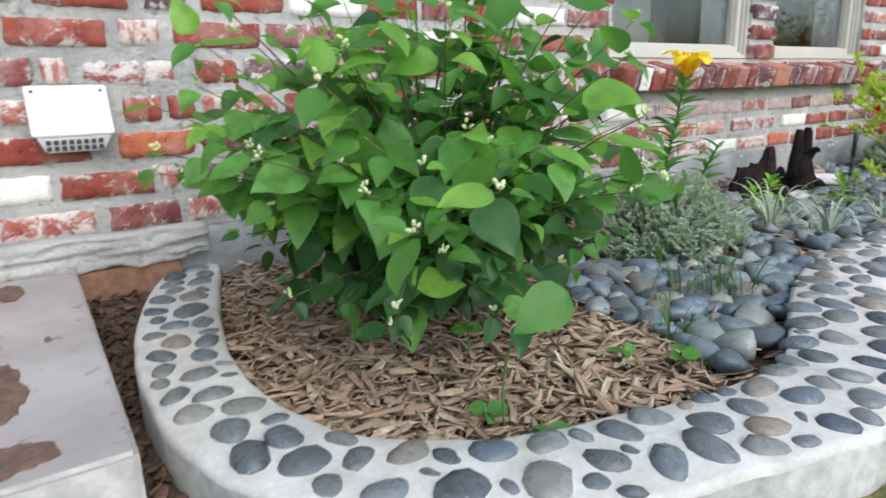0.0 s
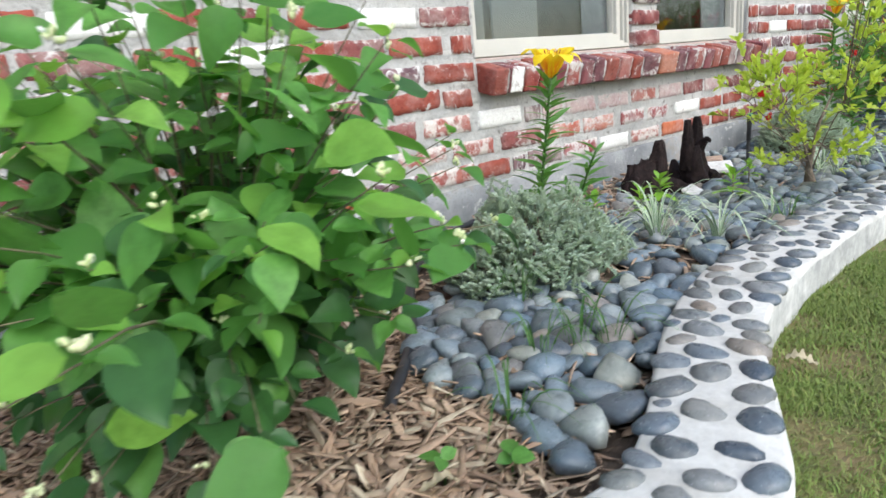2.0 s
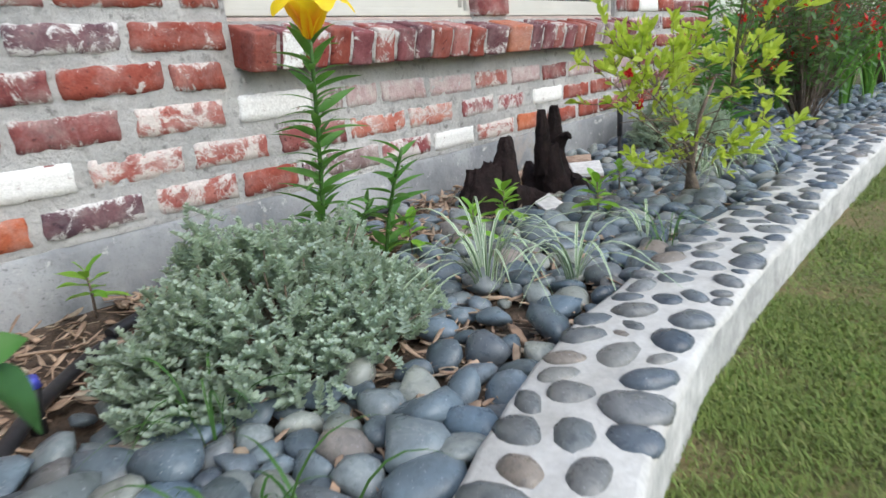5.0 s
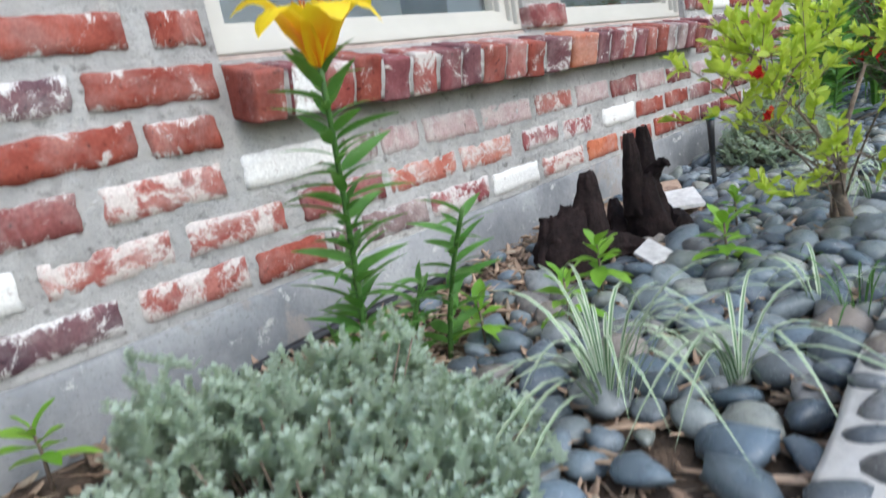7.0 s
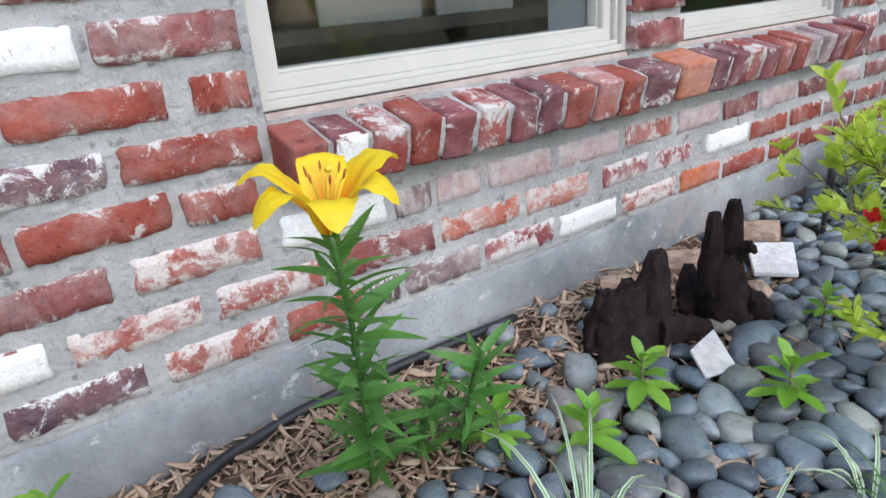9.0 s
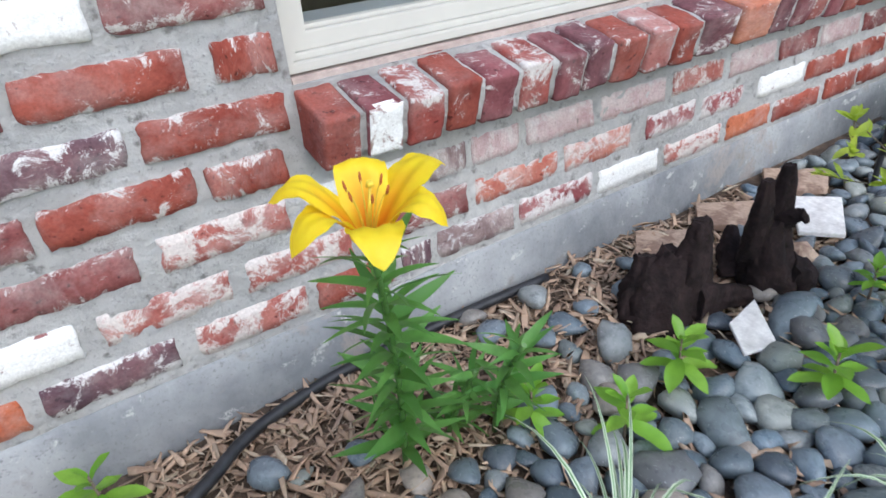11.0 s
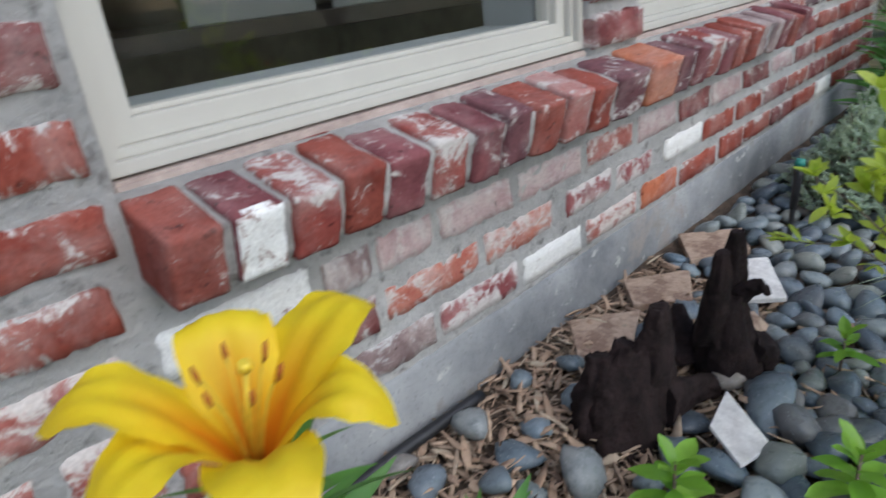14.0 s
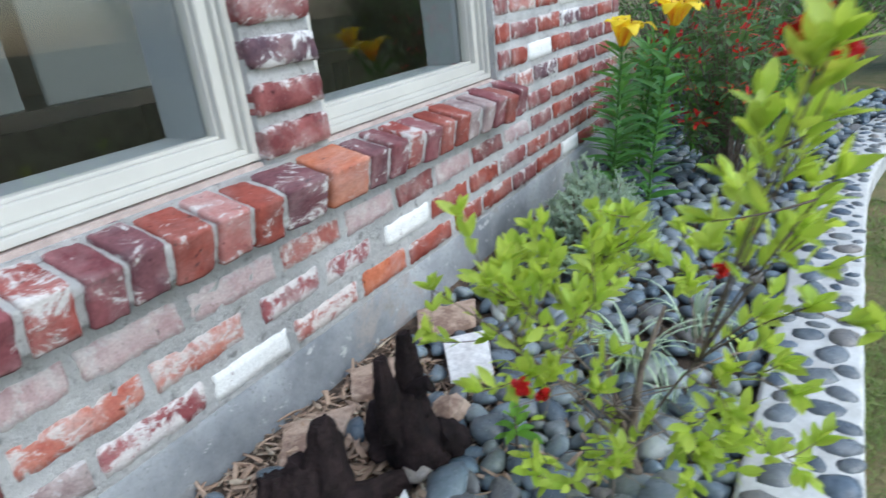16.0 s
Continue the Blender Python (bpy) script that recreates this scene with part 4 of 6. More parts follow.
# ---- windows ----
def window(name, x0, x1):
    top = thing(name, "white vinyl window with stepped frame in brick opening", "window", kind="structure")
    z0, z1, y = WIN_Z0, WIN_Z1, FACE + 0.016

    def ring(label, inset, width, yy, depth, mat):
        bm = bmesh.new()
        a, b, c, d = x0 + inset, x1 - inset, z0 + inset, z1 - inset
        outer = [(a, c), (b, c), (b, d), (a, d)]
        inn = [(a + width, c + width), (b - width, c + width), (b - width, d - width), (a + width, d - width)]
        f0 = [bm.verts.new((p[0], yy, p[1])) for p in outer]
        f1 = [bm.verts.new((p[0], yy, p[1])) for p in inn]
        g0 = [bm.verts.new((p[0], yy + depth, p[1])) for p in outer]
        g1 = [bm.verts.new((p[0], yy + depth, p[1])) for p in inn]
        for i in range(4):
            j = (i + 1) % 4
            bm.faces.new((f0[i], f0[j], f1[j], f1[i]))
            bm.faces.new((f0[j], f0[i], g0[i], g0[j]))
            bm.faces.new((f1[i], f1[j], g1[j], g1[i]))
            bm.faces.new((g0[i], g1[i], g1[j], g0[j]))
        bmesh.ops.recalc_face_normals(bm, faces=bm.faces)
        edges = [e for e in bm.edges if e.calc_length() > 0.2]
        bmesh.ops.bevel(bm, geom=edges, offset=0.0018, segments=2, affect="EDGES")
        return part(label, bm, mat, top)
    ring("brickmould", 0.0, 0.0148, y, 0.09, VINYL)
    ring("outer_frame", 0.0146, 0.0106, y + 0.012, 0.08, VINYL)
    ring("sash_frame", 0.025, 0.026, y + 0.024, 0.05, VINYL)
    ring("glazing_bead", 0.0508, 0.0062, y + 0.038, 0.03, VINYL)
    ring("inner_jamb", 0.036, 0.014, y + 0.08, 0.12, JAMB)
    bm = bmesh.new()
    box(bm, x0 + 0.0515, x1 - 0.0515, y + 0.05, y + 0.056, z0 + 0.0515, z1 - 0.0515)
    pane = part("pane", bm, GLASS, top, "clear reflecting window glass")
    pane.visible_shadow = False
    bm = bmesh.new()
    box(bm, x0 + 0.002, x1 - 0.002, y - 0.008, y + 0.02, z0 - 0.02, z0 - 0.003, 0.003)
    part("caulk_strip", bm, CAULK, top, "pinkish caulk under the frame")
    return top


def interior():
    bm = bmesh.new()
    box(bm, 1.0, 4.7, FACE + 0.21, 5.0, 0.0, 2.5)
    for f in bm.faces:
        f.normal_flip()
    doomed = [f for f in bm.faces if f.calc_center_median().y < FACE + 0.25]
    bmesh.ops.delete(bm, geom=doomed, context="FACES")
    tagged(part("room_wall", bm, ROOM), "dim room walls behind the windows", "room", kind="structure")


def card(x0, x1, y, z0, z1):
    bm = bmesh.new()
    box(bm, x0, x1, y, y + 0.015, z0, z1, 0.003)
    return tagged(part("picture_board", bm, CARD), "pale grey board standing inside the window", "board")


lay_wall()
sill("window_sill_1", (1.793, 1.863, 1.932, 2.004, 2.073, 2.151, 2.229, 2.298, 2.37, 2.456, 2.535, 2.614, 2.737), "rwxrmxmprkrp")
sill("window_sill_2", [2.739, 2.868] + [2.868 + 0.0735 * k for k in range(1, 12)], "opmxmrrggmrm")
window("window_1", *WIN[0])
window("window_2", *WIN[1])
interior()
set_kerb_pebbles()


# ---- dryer vent on the wall ----
def vent_hood():
    top = thing("dryer_vent", "white plastic dryer vent hood with grille on brick wall", "vent", (0.046, FACE - 0.012, 0.372))
    w, h = 0.15, 0.142

    def shell(rings, name, mat, label=""):
        bm = bmesh.new()
        loops = [[bm.verts.new(p) for p in r] for r in rings]
        for q, r in zip(loops, loops[1:]):
            for k in range(4):
                bm.faces.new((q[k], q[(k + 1) % 4], r[(k + 1) % 4], r[k]))
        bm.faces.new(loops[0][::-1])
        bm.faces.new(loops[-1])
        bmesh.ops.recalc_face_normals(bm, faces=bm.faces)
        bmesh.ops.bevel(bm, geom=list(bm.edges), offset=0.003, segments=2, affect="EDGES")
        return part(name, bm, mat, top, label)
    # sloping upper hood, wider at its lower edge, then the grille box under it
    shell([[(0, 0, h), (w, 0, h), (w, -0.012, h - 0.002), (0, -0.012, h - 0.002)],
           [(0, 0, 0.036), (w, 0, 0.036), (w, -0.05, 0.04), (0, -0.05, 0.04)]], "hood", PLASTIC)
    shell([[(0.006, 0, 0.036), (w - 0.006, 0, 0.036), (w - 0.006, -0.046, 0.039), (0.006, -0.046, 0.039)],
           [(0.022, 0, 0.004), (w - 0.022, 0, 0.004), (w - 0.022, -0.034, 0.006), (0.022, -0.034, 0.006)]], "grille_box", PLASTIC)
    for x in (0.012, w - 0.012):
        bm = bmesh.new()
        bmesh.ops.create_cone(bm, cap_ends=True, segments=12, radius1=0.004, radius2=0.003, depth=0.004, matrix=pose(x, -0.0165, h - 0.012, 70, 0, 0))
        part("screw", bm, DARK, top, "small metal screw")
    # the box is closed: dark blocks paint the shade of its openings
    for row in range(2):
        for i in range(8):
            bm = bmesh.new()
            box(bm, 0, 0.0095, -0.0025, 0.0025, 0, 0.0095, 0.001)
            part("slot", bm, DARK, top, "solid dark block, coloured as the shade in a grille opening").matrix_basis = pose(0.0215 + i * 0.0137, -0.0425 + 0.0045 * (1 - row), 0.0095 + 0.0128 * row, 20, 0, 0)
    return top


vent_hood()

# ---- concrete step with flaking paint ----
def worn_patch(x, y, rx, ry, seed):
    """A flat island of bare brown concrete with a ragged edge, its rim level with the paint."""
    bm = bmesh.new()
    ring = []
    for k in range(40):
        a = 2 * math.pi * k / 40
        r = 1 + 0.38 * noise.noise(Vector((math.cos(a) * 1.3, math.sin(a) * 1.3, seed))) + 0.2 * noise.noise(Vector((math.cos(a) * 4, math.sin(a) * 4, seed)))
        ring.append((x + rx * r * math.cos(a), y + ry * r * math.sin(a)))
    low = [bm.verts.new((a, b, 0.112)) for a, b in ring]
    high = [bm.verts.new((x + (a - x) * 0.985, y + (b - y) * 0.985, 0.1222)) for a, b in ring]
    for k in range(40):
        bm.faces.new((low[k], low[(k + 1) % 40], high[(k + 1) % 40], high[k]))
    bm.faces.new(high)
    return bm


def concrete_step():
    top = thing("concrete_step", "grey painted concrete step, paint flaking to brown", "step", (-0.6, 1.1, 0))
    bm = bmesh.new()
    box(bm, -1.4, 0.066, 0.69, 1.575, -0.1, 0.12)
    bmesh.ops.bevel(bm, geom=list(bm.edges), offset=0.006, segments=2, affect="EDGES")
    for v in bm.verts:
        v.co.x += 0.02 * (v.co.y - 0.69) if v.co.x > 0 else 0
    me = bpy.data.meshes.new("slab")
    bm.to_mesh(me)
    bm.free()
    me.materials.append(SLAB)
    me.materials.append(KERB_SIDE)
    for f in me.polygons:
        f.material_index = 0 if f.normal.z > 0.05 else 1
    shift = Matrix.Translation((0.6, -1.1, 0))
    part("slab", me, None, top).matrix_basis = shift
    for n, (x, y, rx, ry) in enumerate(STEP_PATCHES):
        part("bare_patch", worn_patch(x, y, rx, ry, 3.0 + 2.3 * n), STEP_BARE, top, "brown bare concrete where paint flaked off").matrix_basis = shift


STEP_BARE = simple("bare_step_concrete", (0.11, 0.066, 0.048), (0.19, 0.118, 0.086), 30, 0.85, 0.5)
STEP_PATCHES = ((-0.046, 1.459, 0.032, 0.06), (-0.052, 0.945, 0.027, 0.087), (-0.045, 0.752, 0.042, 0.039), (0.006, 1.126, 0.005, 0.011), (-0.35, 1.2, 0.1, 0.06), (-0.6, 0.95, 0.12, 0.07), (-0.85, 1.3, 0.09, 0.05), (-1.1, 0.9, 0.12, 0.08))
concrete_step()
# broken parging left over the board
me = worn_block("mortar_ledge", (0.62, 0.05, 0.078), 0.006, 4, (90, 6, 16), 0.0)
for v in me.vertices:
    q = v.co
    v.co = q + Vector((0.004, 1, 0.5)) * (0.009 * noise.noise(Vector((q.x * 9, q.y * 20, q.z * 70))) + 0.005 * noise.noise(Vector((q.x * 40, q.y * 40, q.z * 120))))
    if q.y > 0.03:
        v.co.y = q.y
    if q.z < 0.02:
        v.co.z += 0.012 * noise.noise(Vector((q.x * 16, 0, 7)))
me.materials.append(MORTAR)
ob = part("mortar_ledge", me, None)
ob.location = (-0.25, 1.553, 0.112)
tagged(ob, "rough broken grey mortar ledge over the footing", "mortar", kind="structure")
bm = bmesh.new()
box(bm, 0.07, 0.3, 1.558, 1.578, 0.0, 0.112, 0.003)
tagged(part("brown_board", bm, PLANK), "weathered brown board against the footing", "board")


# ---- shredded bark and pebbles of the bed ----
def bark():
    rng = random.Random(3)
    temps = []
    for s in range(6):
        v = []
        n = 4
        for j in range(n + 1):
            t = j / n
            w = 0.5 * (0.55 + 0.45 * math.sin(math.pi * (0.1 + 0.8 * t) + 0.3 * math.sin(s * 2.0))) * (1 + 0.35 * math.sin(6 * t + 1.7 * s))
            h = 0.5 * (0.5 + 0.5 * math.sin(math.pi * t + 0.6 * s))
            bend = 0.5 * math.sin(math.pi * t) * (1 if s % 2 else -1)
            slant = 0.1 * math.sin(s * 3.3 + (2 if j == n else 0)) * (j in (0, n))
            v += [(-w, t - 0.5 + slant, -h * 0.5 + bend), (w, t - 0.5 - slant, -h * 0.3 + bend), (0.85 * w, t - 0.5 - slant, h + bend), (-0.6 * w, t - 0.5 + slant, 0.7 * h + bend)]
        f = []
        for j in range(n):
            a = 4 * j
            for k in range(4):
                f.append((a + k, a + (k + 1) % 4, a + 4 + (k + 1) % 4, a + 4 + k))
        f += [(3, 2, 1, 0), (4 * n, 4 * n + 1, 4 * n + 2, 4 * n + 3)]
        temps.append((np.array(v), f))
    mulch = thing("bark_mulch", "tan brown shredded bark mulch spread over the bed", "mulch", kind="stuff")
    placed = []

    def bare(x, y):
        # little bark lies behind the bush, along the footing
        if 0.85 < x < 1.45 and y > 1.12 and rng.random() < 0.72:
            return True
        return not inside(x, y, BED_EDGE) or (inside(x, y, STONE_EDGE) and rng.random() > (0.85 if y > 1.26 and x < 2.9 else 0.25))
    # long flat chips on top
    chips = [from_arrays("bark_chip", v, f, MULCH_CHIP) for v, f in temps]
    count = 0
    while count < 1500:
        x, y = rng.uniform(0.25, 2.9), rng.uniform(0.44, 1.57)
        if count < 300:
            x, y = rng.uniform(0.3, 0.98), rng.uniform(0.5, 0.98)
        if bare(x, y) or ((x - 0.9) ** 2 + (y - 0.49) ** 2 < 0.006 and rng.random() < 0.8):
            continue
        m = Matrix.LocRotScale((x, y, bed_height(x, y) + rng.uniform(0.016, 0.03)), Euler((rng.gauss(0, 0.24), rng.gauss(0, 0.4), rng.uniform(0, 6.3))), (rng.uniform(0.006, 0.015), rng.uniform(0.035, 0.085), rng.uniform(0.003, 0.006)))
        if count < 300:
            part("bark_chip", chips[rng.randrange(6)], None, mulch).matrix_basis = m
        else:
            placed.append((rng.randrange(6), m))
        count += 1
    while len(placed) < 5600:
        x, y = rng.uniform(0.22, 2.9), rng.uniform(0.42, 1.57)
        if bare(x, y):
            continue
        if (x - 0.88) ** 2 + (y - 0.5) ** 2 < 0.006 and rng.random() < 0.8:
            continue
        placed.append((rng.randrange(6), Matrix.LocRotScale((x, y, bed_height(x, y) + rng.uniform(0.002, 0.022)), Euler((rng.gauss(0, 0.25), rng.gauss(0, 0.25), rng.uniform(0, 6.3))), (rng.uniform(0.005, 0.013), rng.uniform(0.022, 0.06), rng.uniform(0.003, 0.006)))))
    while len(placed) < 11500:
        x, y = rng.uniform(0.22, 2.9), rng.uniform(0.42, 1.57)
        if bare(x, y):
            continue
        placed.append((rng.randrange(6), Matrix.LocRotScale((x, y, bed_height(x, y) + rng.uniform(0.006, 0.024)), Euler((rng.gauss(0, 0.3), rng.gauss(0, 0.3), rng.uniform(0, 6.3))), (rng.uniform(0.0018, 0.005), rng.uniform(0.015, 0.05), rng.uniform(0.0015, 0.003)))))
    tagged(part("mulch_fill", joined("mulch_fill", temps, placed, MULCH), None, mulch), kind="stuff")
    # dead leaves and crumbs on the bare strip
    placed = []
    for i in range(420):
        x, y = rng.uniform(0.07, 0.22), rng.uniform(0.62, 1.56)
        if inside(x, y, OUT_EDGE):
            continue
        placed.append((rng.randrange(6), Matrix.LocRotScale((x, y, 0.012 + 0.05 * max(0, (y - 1.2) / 0.4) ** 2), Euler((rng.gauss(0, 0.4), rng.gauss(0, 0.4), rng.uniform(0, 6.3))), (rng.uniform(0.006, 0.02), rng.uniform(0.012, 0.035), 0.003))))
    me = joined("leaf_litter", temps, placed, LITTER)
    tagged(part("leaf_litter", me, None), "brown dead leaves and bark crumbs on bare soil", "leaf litter", kind="stuff")


bark()

BED_STONES = [stone_mesh("bed_pebble", 20 + s, 0.5 + 0.03 * (s % 5), 2, 0.12 * (s % 3)) for s in range(13)]


FLAGS = [[(2.545, 1.57), (2.66, 1.475), (2.53, 1.425), (2.445, 1.485)], [(2.755, 1.565), (2.88, 1.47), (2.75, 1.405), (2.67, 1.495)],
         [(3.05, 1.575), (3.16, 1.46), (3.05, 1.40), (2.92, 1.485)], [(2.94, 1.43), (3.015, 1.35), (2.87, 1.262), (2.81, 1.335)]]
SHARD = [(2.49, 1.237), (2.395, 1.225), (2.344, 1.16), (2.408, 1.138)]
STUMPS = [(2.36, 1.345, 0.075), (2.42, 1.31, 0.05), (2.50, 1.285, 0.03), (2.59, 1.28, 0.075), (2.66, 1.235, 0.025), (2.74, 1.29, 0.035)]


def pack(spots, free, fixed, rounds):
    """Pushes overlapping discs apart until they lie against one another, inside the free ground."""
    p = np.array([q[:2] for q in spots])
    r = np.array([q[2] for q in spots])
    order = np.argsort(p[:, 0])
    p, r = p[order], r[order]
    for _ in range(rounds):
        move = np.zeros_like(p)
        for step in range(1, 62):
            d = p[step:] - p[:-step]
            gap = np.linalg.norm(d, axis=1) + 1e-9
            over = np.maximum(0, 0.93 * (r[step:] + r[:-step]) - gap)
            push = d / gap[:, None] * (0.42 * over)[:, None]
            move[step:] += push
            move[:-step] -= push
        trial = p + np.clip(move, -0.012, 0.012)
        for i in range(len(p)):
            if i >= fixed[0] and free(trial[i, 0], trial[i, 1], r[i]):
                p[i] = trial[i]
        order = np.argsort(p[:, 0])
        p, r = p[order], r[order]
    return [(a, b, c) for (a, b), c in zip(p, r)]


def pebbles():
    rng = random.Random(8)
    bed = thing("pebble_bed", "bed of smooth dark grey beach pebbles around the plants", "pebbles")

    def free(x, y, r):
        if y > 1.53 - 0.08 * (x < 2.2) or not inside(x, y, STONE_EDGE):
            return False
        if (x - 1.53) ** 2 / 0.03 + (y - 1.1) ** 2 / 0.012 < 1:
            return False
        if any((x - a) ** 2 + (y - b) ** 2 < (c + 0.45 * r) ** 2 for a, b, c in STUMPS):
            return False
        if any((x - a) ** 2 + (y - b) ** 2 < (c + 0.6 * r) ** 2 for a, b, c in ((1.64, 1.0, 0.025), (1.59, 0.965, 0.015))):
            return False
        if any(inside(x + a * r, y + b * r, f) for f in FLAGS + [SHARD] for a, b in ((0, 0), (0.6, 0), (-0.6, 0), (0, 0.6), (0, -0.6))):
            return False
        return inside(x, y - 0.75 * r, BED_EDGE) and inside(x - 0.6 * r, y, BED_EDGE) and inside(x + 0.6 * r, y, BED_EDGE)
    big = [(0.97, 0.557, 0.041), (1.06, 0.56, 0.044), (1.135, 0.625, 0.038)]
    # those that lie singly on the mulch by the driftwood
    big += [(2.212, 1.328, 0.045), (2.189, 1.522, 0.042), (2.054, 1.555, 0.029), (2.061, 1.496, 0.036), (2.186, 1.429, 0.032), (2.127, 1.422, 0.028), (2.257, 1.443, 0.03), (2.329, 1.529, 0.024), (2.355, 1.428, 0.033), (2.426, 1.493, 0.029), (2.123, 1.284, 0.036), (2.141, 1.367, 0.025), (2.569, 1.259, 0.037), (2.523, 1.183, 0.048), (2.353, 1.187, 0.036), (2.402, 1.131, 0.042), (2.426, 1.264, 0.029), (2.309, 1.109, 0.043), (2.503, 1.136, 0.041)]
    # those at the foot of the silver shrub, with bare mulch between
    big += [(1.496, 0.955, 0.041), (1.551, 0.888, 0.029), (1.6, 0.877, 0.031), (1.647, 0.837, 0.037), (1.686, 0.824, 0.024), (1.763, 0.798, 0.042), (1.755, 0.902, 0.036), (1.679, 0.764, 0.033), (1.677, 0.953, 0.03), (1.584, 0.81, 0.03), (1.683, 0.9, 0.02), (1.844, 0.838, 0.038)]
    spots, area = [], 0.0
    while area < 1.03:
        x, y = rng.uniform(0.9, 2.95), rng.uniform(0.45, 1.56)
        r = rng.choice((0.019, 0.023, 0.026, 0.029, 0.031, 0.034, 0.039)) * rng.uniform(0.9, 1.1) * (1 if y < 1.2 else 0.86)
        if not free(x, y, r) or any((x - a) ** 2 + (y - b) ** 2 < (0.72 * (c + r)) ** 2 for a, b, c in big):
            continue
        if y > 1.24 and x < 2.6 and rng.random() < (0.92 if x > 1.85 else 0.6):
            continue
        if x < 1.3 and y > 0.95 and rng.random() < 0.45:
            continue
        spots.append((x, y, r))
        area += 3.14 * r * r
    spots = big + pack(spots, lambda x, y, r: free(x, y, r) and all((x - a) ** 2 + (y - b) ** 2 > (0.72 * (c + r)) ** 2 for a, b, c in big), (0,), 45)
    far = []
    for trial in range(16000):
        x, y = rng.uniform(2.9, 6.3), rng.uniform(0.1, 1.56)
        r = rng.uniform(0.026, 0.038) if trial < 6000 else rng.uniform(0.018, 0.026)
        if free(x, y, r) and not any(abs(x - q[0]) < 0.08 and (x - q[0]) ** 2 + (y - q[1]) ** 2 < (0.78 * (r + q[2])) ** 2 for q in far):
            far.append((x, y, r))
    spots.sort(key=lambda q: q[0])
    near, rest, temps = spots[:340], spots[340:] + far, []
    for me in BED_STONES:
        temps.append((np.array([v.co for v in me.vertices]), [tuple(p.vertices) for p in me.polygons]))

    def put(x, y, r):
        return Matrix.LocRotScale((x, y, bed_height(x, y) + 0.008 + 0.5 * r), Euler((rng.gauss(0, 0.3), rng.gauss(0, 0.28), rng.uniform(0, 6.3))), (r * rng.uniform(1.05, 1.38), r * rng.uniform(1.1, 1.5), r * rng.uniform(0.85, 1.15)))
    for x, y, r in near:
        part("pebble", rng.choice(BED_STONES), None, bed).matrix_basis = put(x, y, r)
    me = joined("pebble_fill", temps, [(rng.randrange(len(temps)), put(*q)) for q in rest], PEBBLE_FAR)
    tagged(part("pebble_fill", me, None, bed), kind="stuff")


pebbles()


# ---- flagstones, shard, pipes ----
def flag(corners, z, thick, mat, label, name="flagstone"):
    bm = bmesh.new()
    cx, cy = sum(c[0] for c in corners) / len(corners), sum(c[1] for c in corners) / len(corners)
    v = [bm.verts.new((c[0] - cx, c[1] - cy, 0)) for c in corners]
    f = bm.faces.new(v)
    if f.normal.z < 0:
        f.normal_flip()
    r = bmesh.ops.extrude_face_region(bm, geom=[f])
    bmesh.ops.translate(bm, vec=(0, 0, thick), verts=[e for e in r["geom"] if isinstance(e, bmesh.types.BMVert)])
    bmesh.ops.recalc_face_normals(bm, faces=bm.faces)
    bmesh.ops.bevel(bm, geom=list(bm.edges), offset=0.0015, segments=1, affect="EDGES")
    ob = part(name, bm, mat)
    ob.location = (cx, cy, z)
    return tagged(ob, label, "flagstone" if name == "flagstone" else "stone")


f1 = flag(FLAGS[0], 0.05, 0.018, FLAG_PINK, "tan pink rough flagstone piece lying beside footing")
f2 = flag(FLAGS[1], 0.052, 0.018, FLAG_PINK, "pinkish flagstone piece leaning on pebbles")
f3 = flag(FLAGS[2], 0.054, 0.018, FLAG_PINK, "brown pink flagstone piece near the wall")
f4 = flag(FLAGS[3], 0.058, 0.012, FLAG_WHITE, "white flat flagstone behind the driftwood")
f4.rotation_euler = (0.05, -0.06, 0)
f5 = flag(SHARD, 0.064, 0.007, FLAG_WHITE, "white broken tile shard on dark pebbles", "tile_shard")
f5.rotation_euler = (0.04, -0.04, 0)


def pipe(name, pts, r, label, mat=PIPE):
    bm = bmesh.new()
    tube(bm, spline(pts, 40), r, r, 10)
    return tagged(part(name, bm, mat), label, "pipe")


pipe("irrigation_pipe", [(1.36, 1.40, 0.058), (1.45, 1.44, 0.063), (1.519, 1.475, 0.066), (1.58, 1.515, 0.068), (1.655, 1.54, 0.069), (1.797, 1.562, 0.07), (2.025, 1.565, 0.069), (2.254, 1.556, 0.068)], 0.0105, "black plastic irrigation pipe along the footing")
pipe("drip_hose", [(0.81, 0.80, 0.03), (0.858, 0.852, 0.042), (0.95, 0.935, 0.046), (1.045, 1.04, 0.05), (1.12, 1.14, 0.05), (1.195, 1.24, 0.052), (1.29, 1.34, 0.05), (1.36, 1.40, 0.045)], 0.011, "black drip hose across the bark mulch")


def stake(x, y, z, cap):
    top = thing("sprinkler_stake", "black plastic sprinkler stake standing in the bed", "sprinkler", (x, y, z))
    bm = bmesh.new()
    tube(bm, [(0, 0, -0.02), (0.004, 0, 0.06), (0.006, 0, 0.085)], 0.009, 0.012, 10)
    part("stem", bm, PIPE, top)
    bm = bmesh.new()
    tube(bm, [(0.006, 0, 0.085), (0.007, 0, 0.1)], 0.013, 0.009, 12)
    part("nozzle", bm, cap, top)


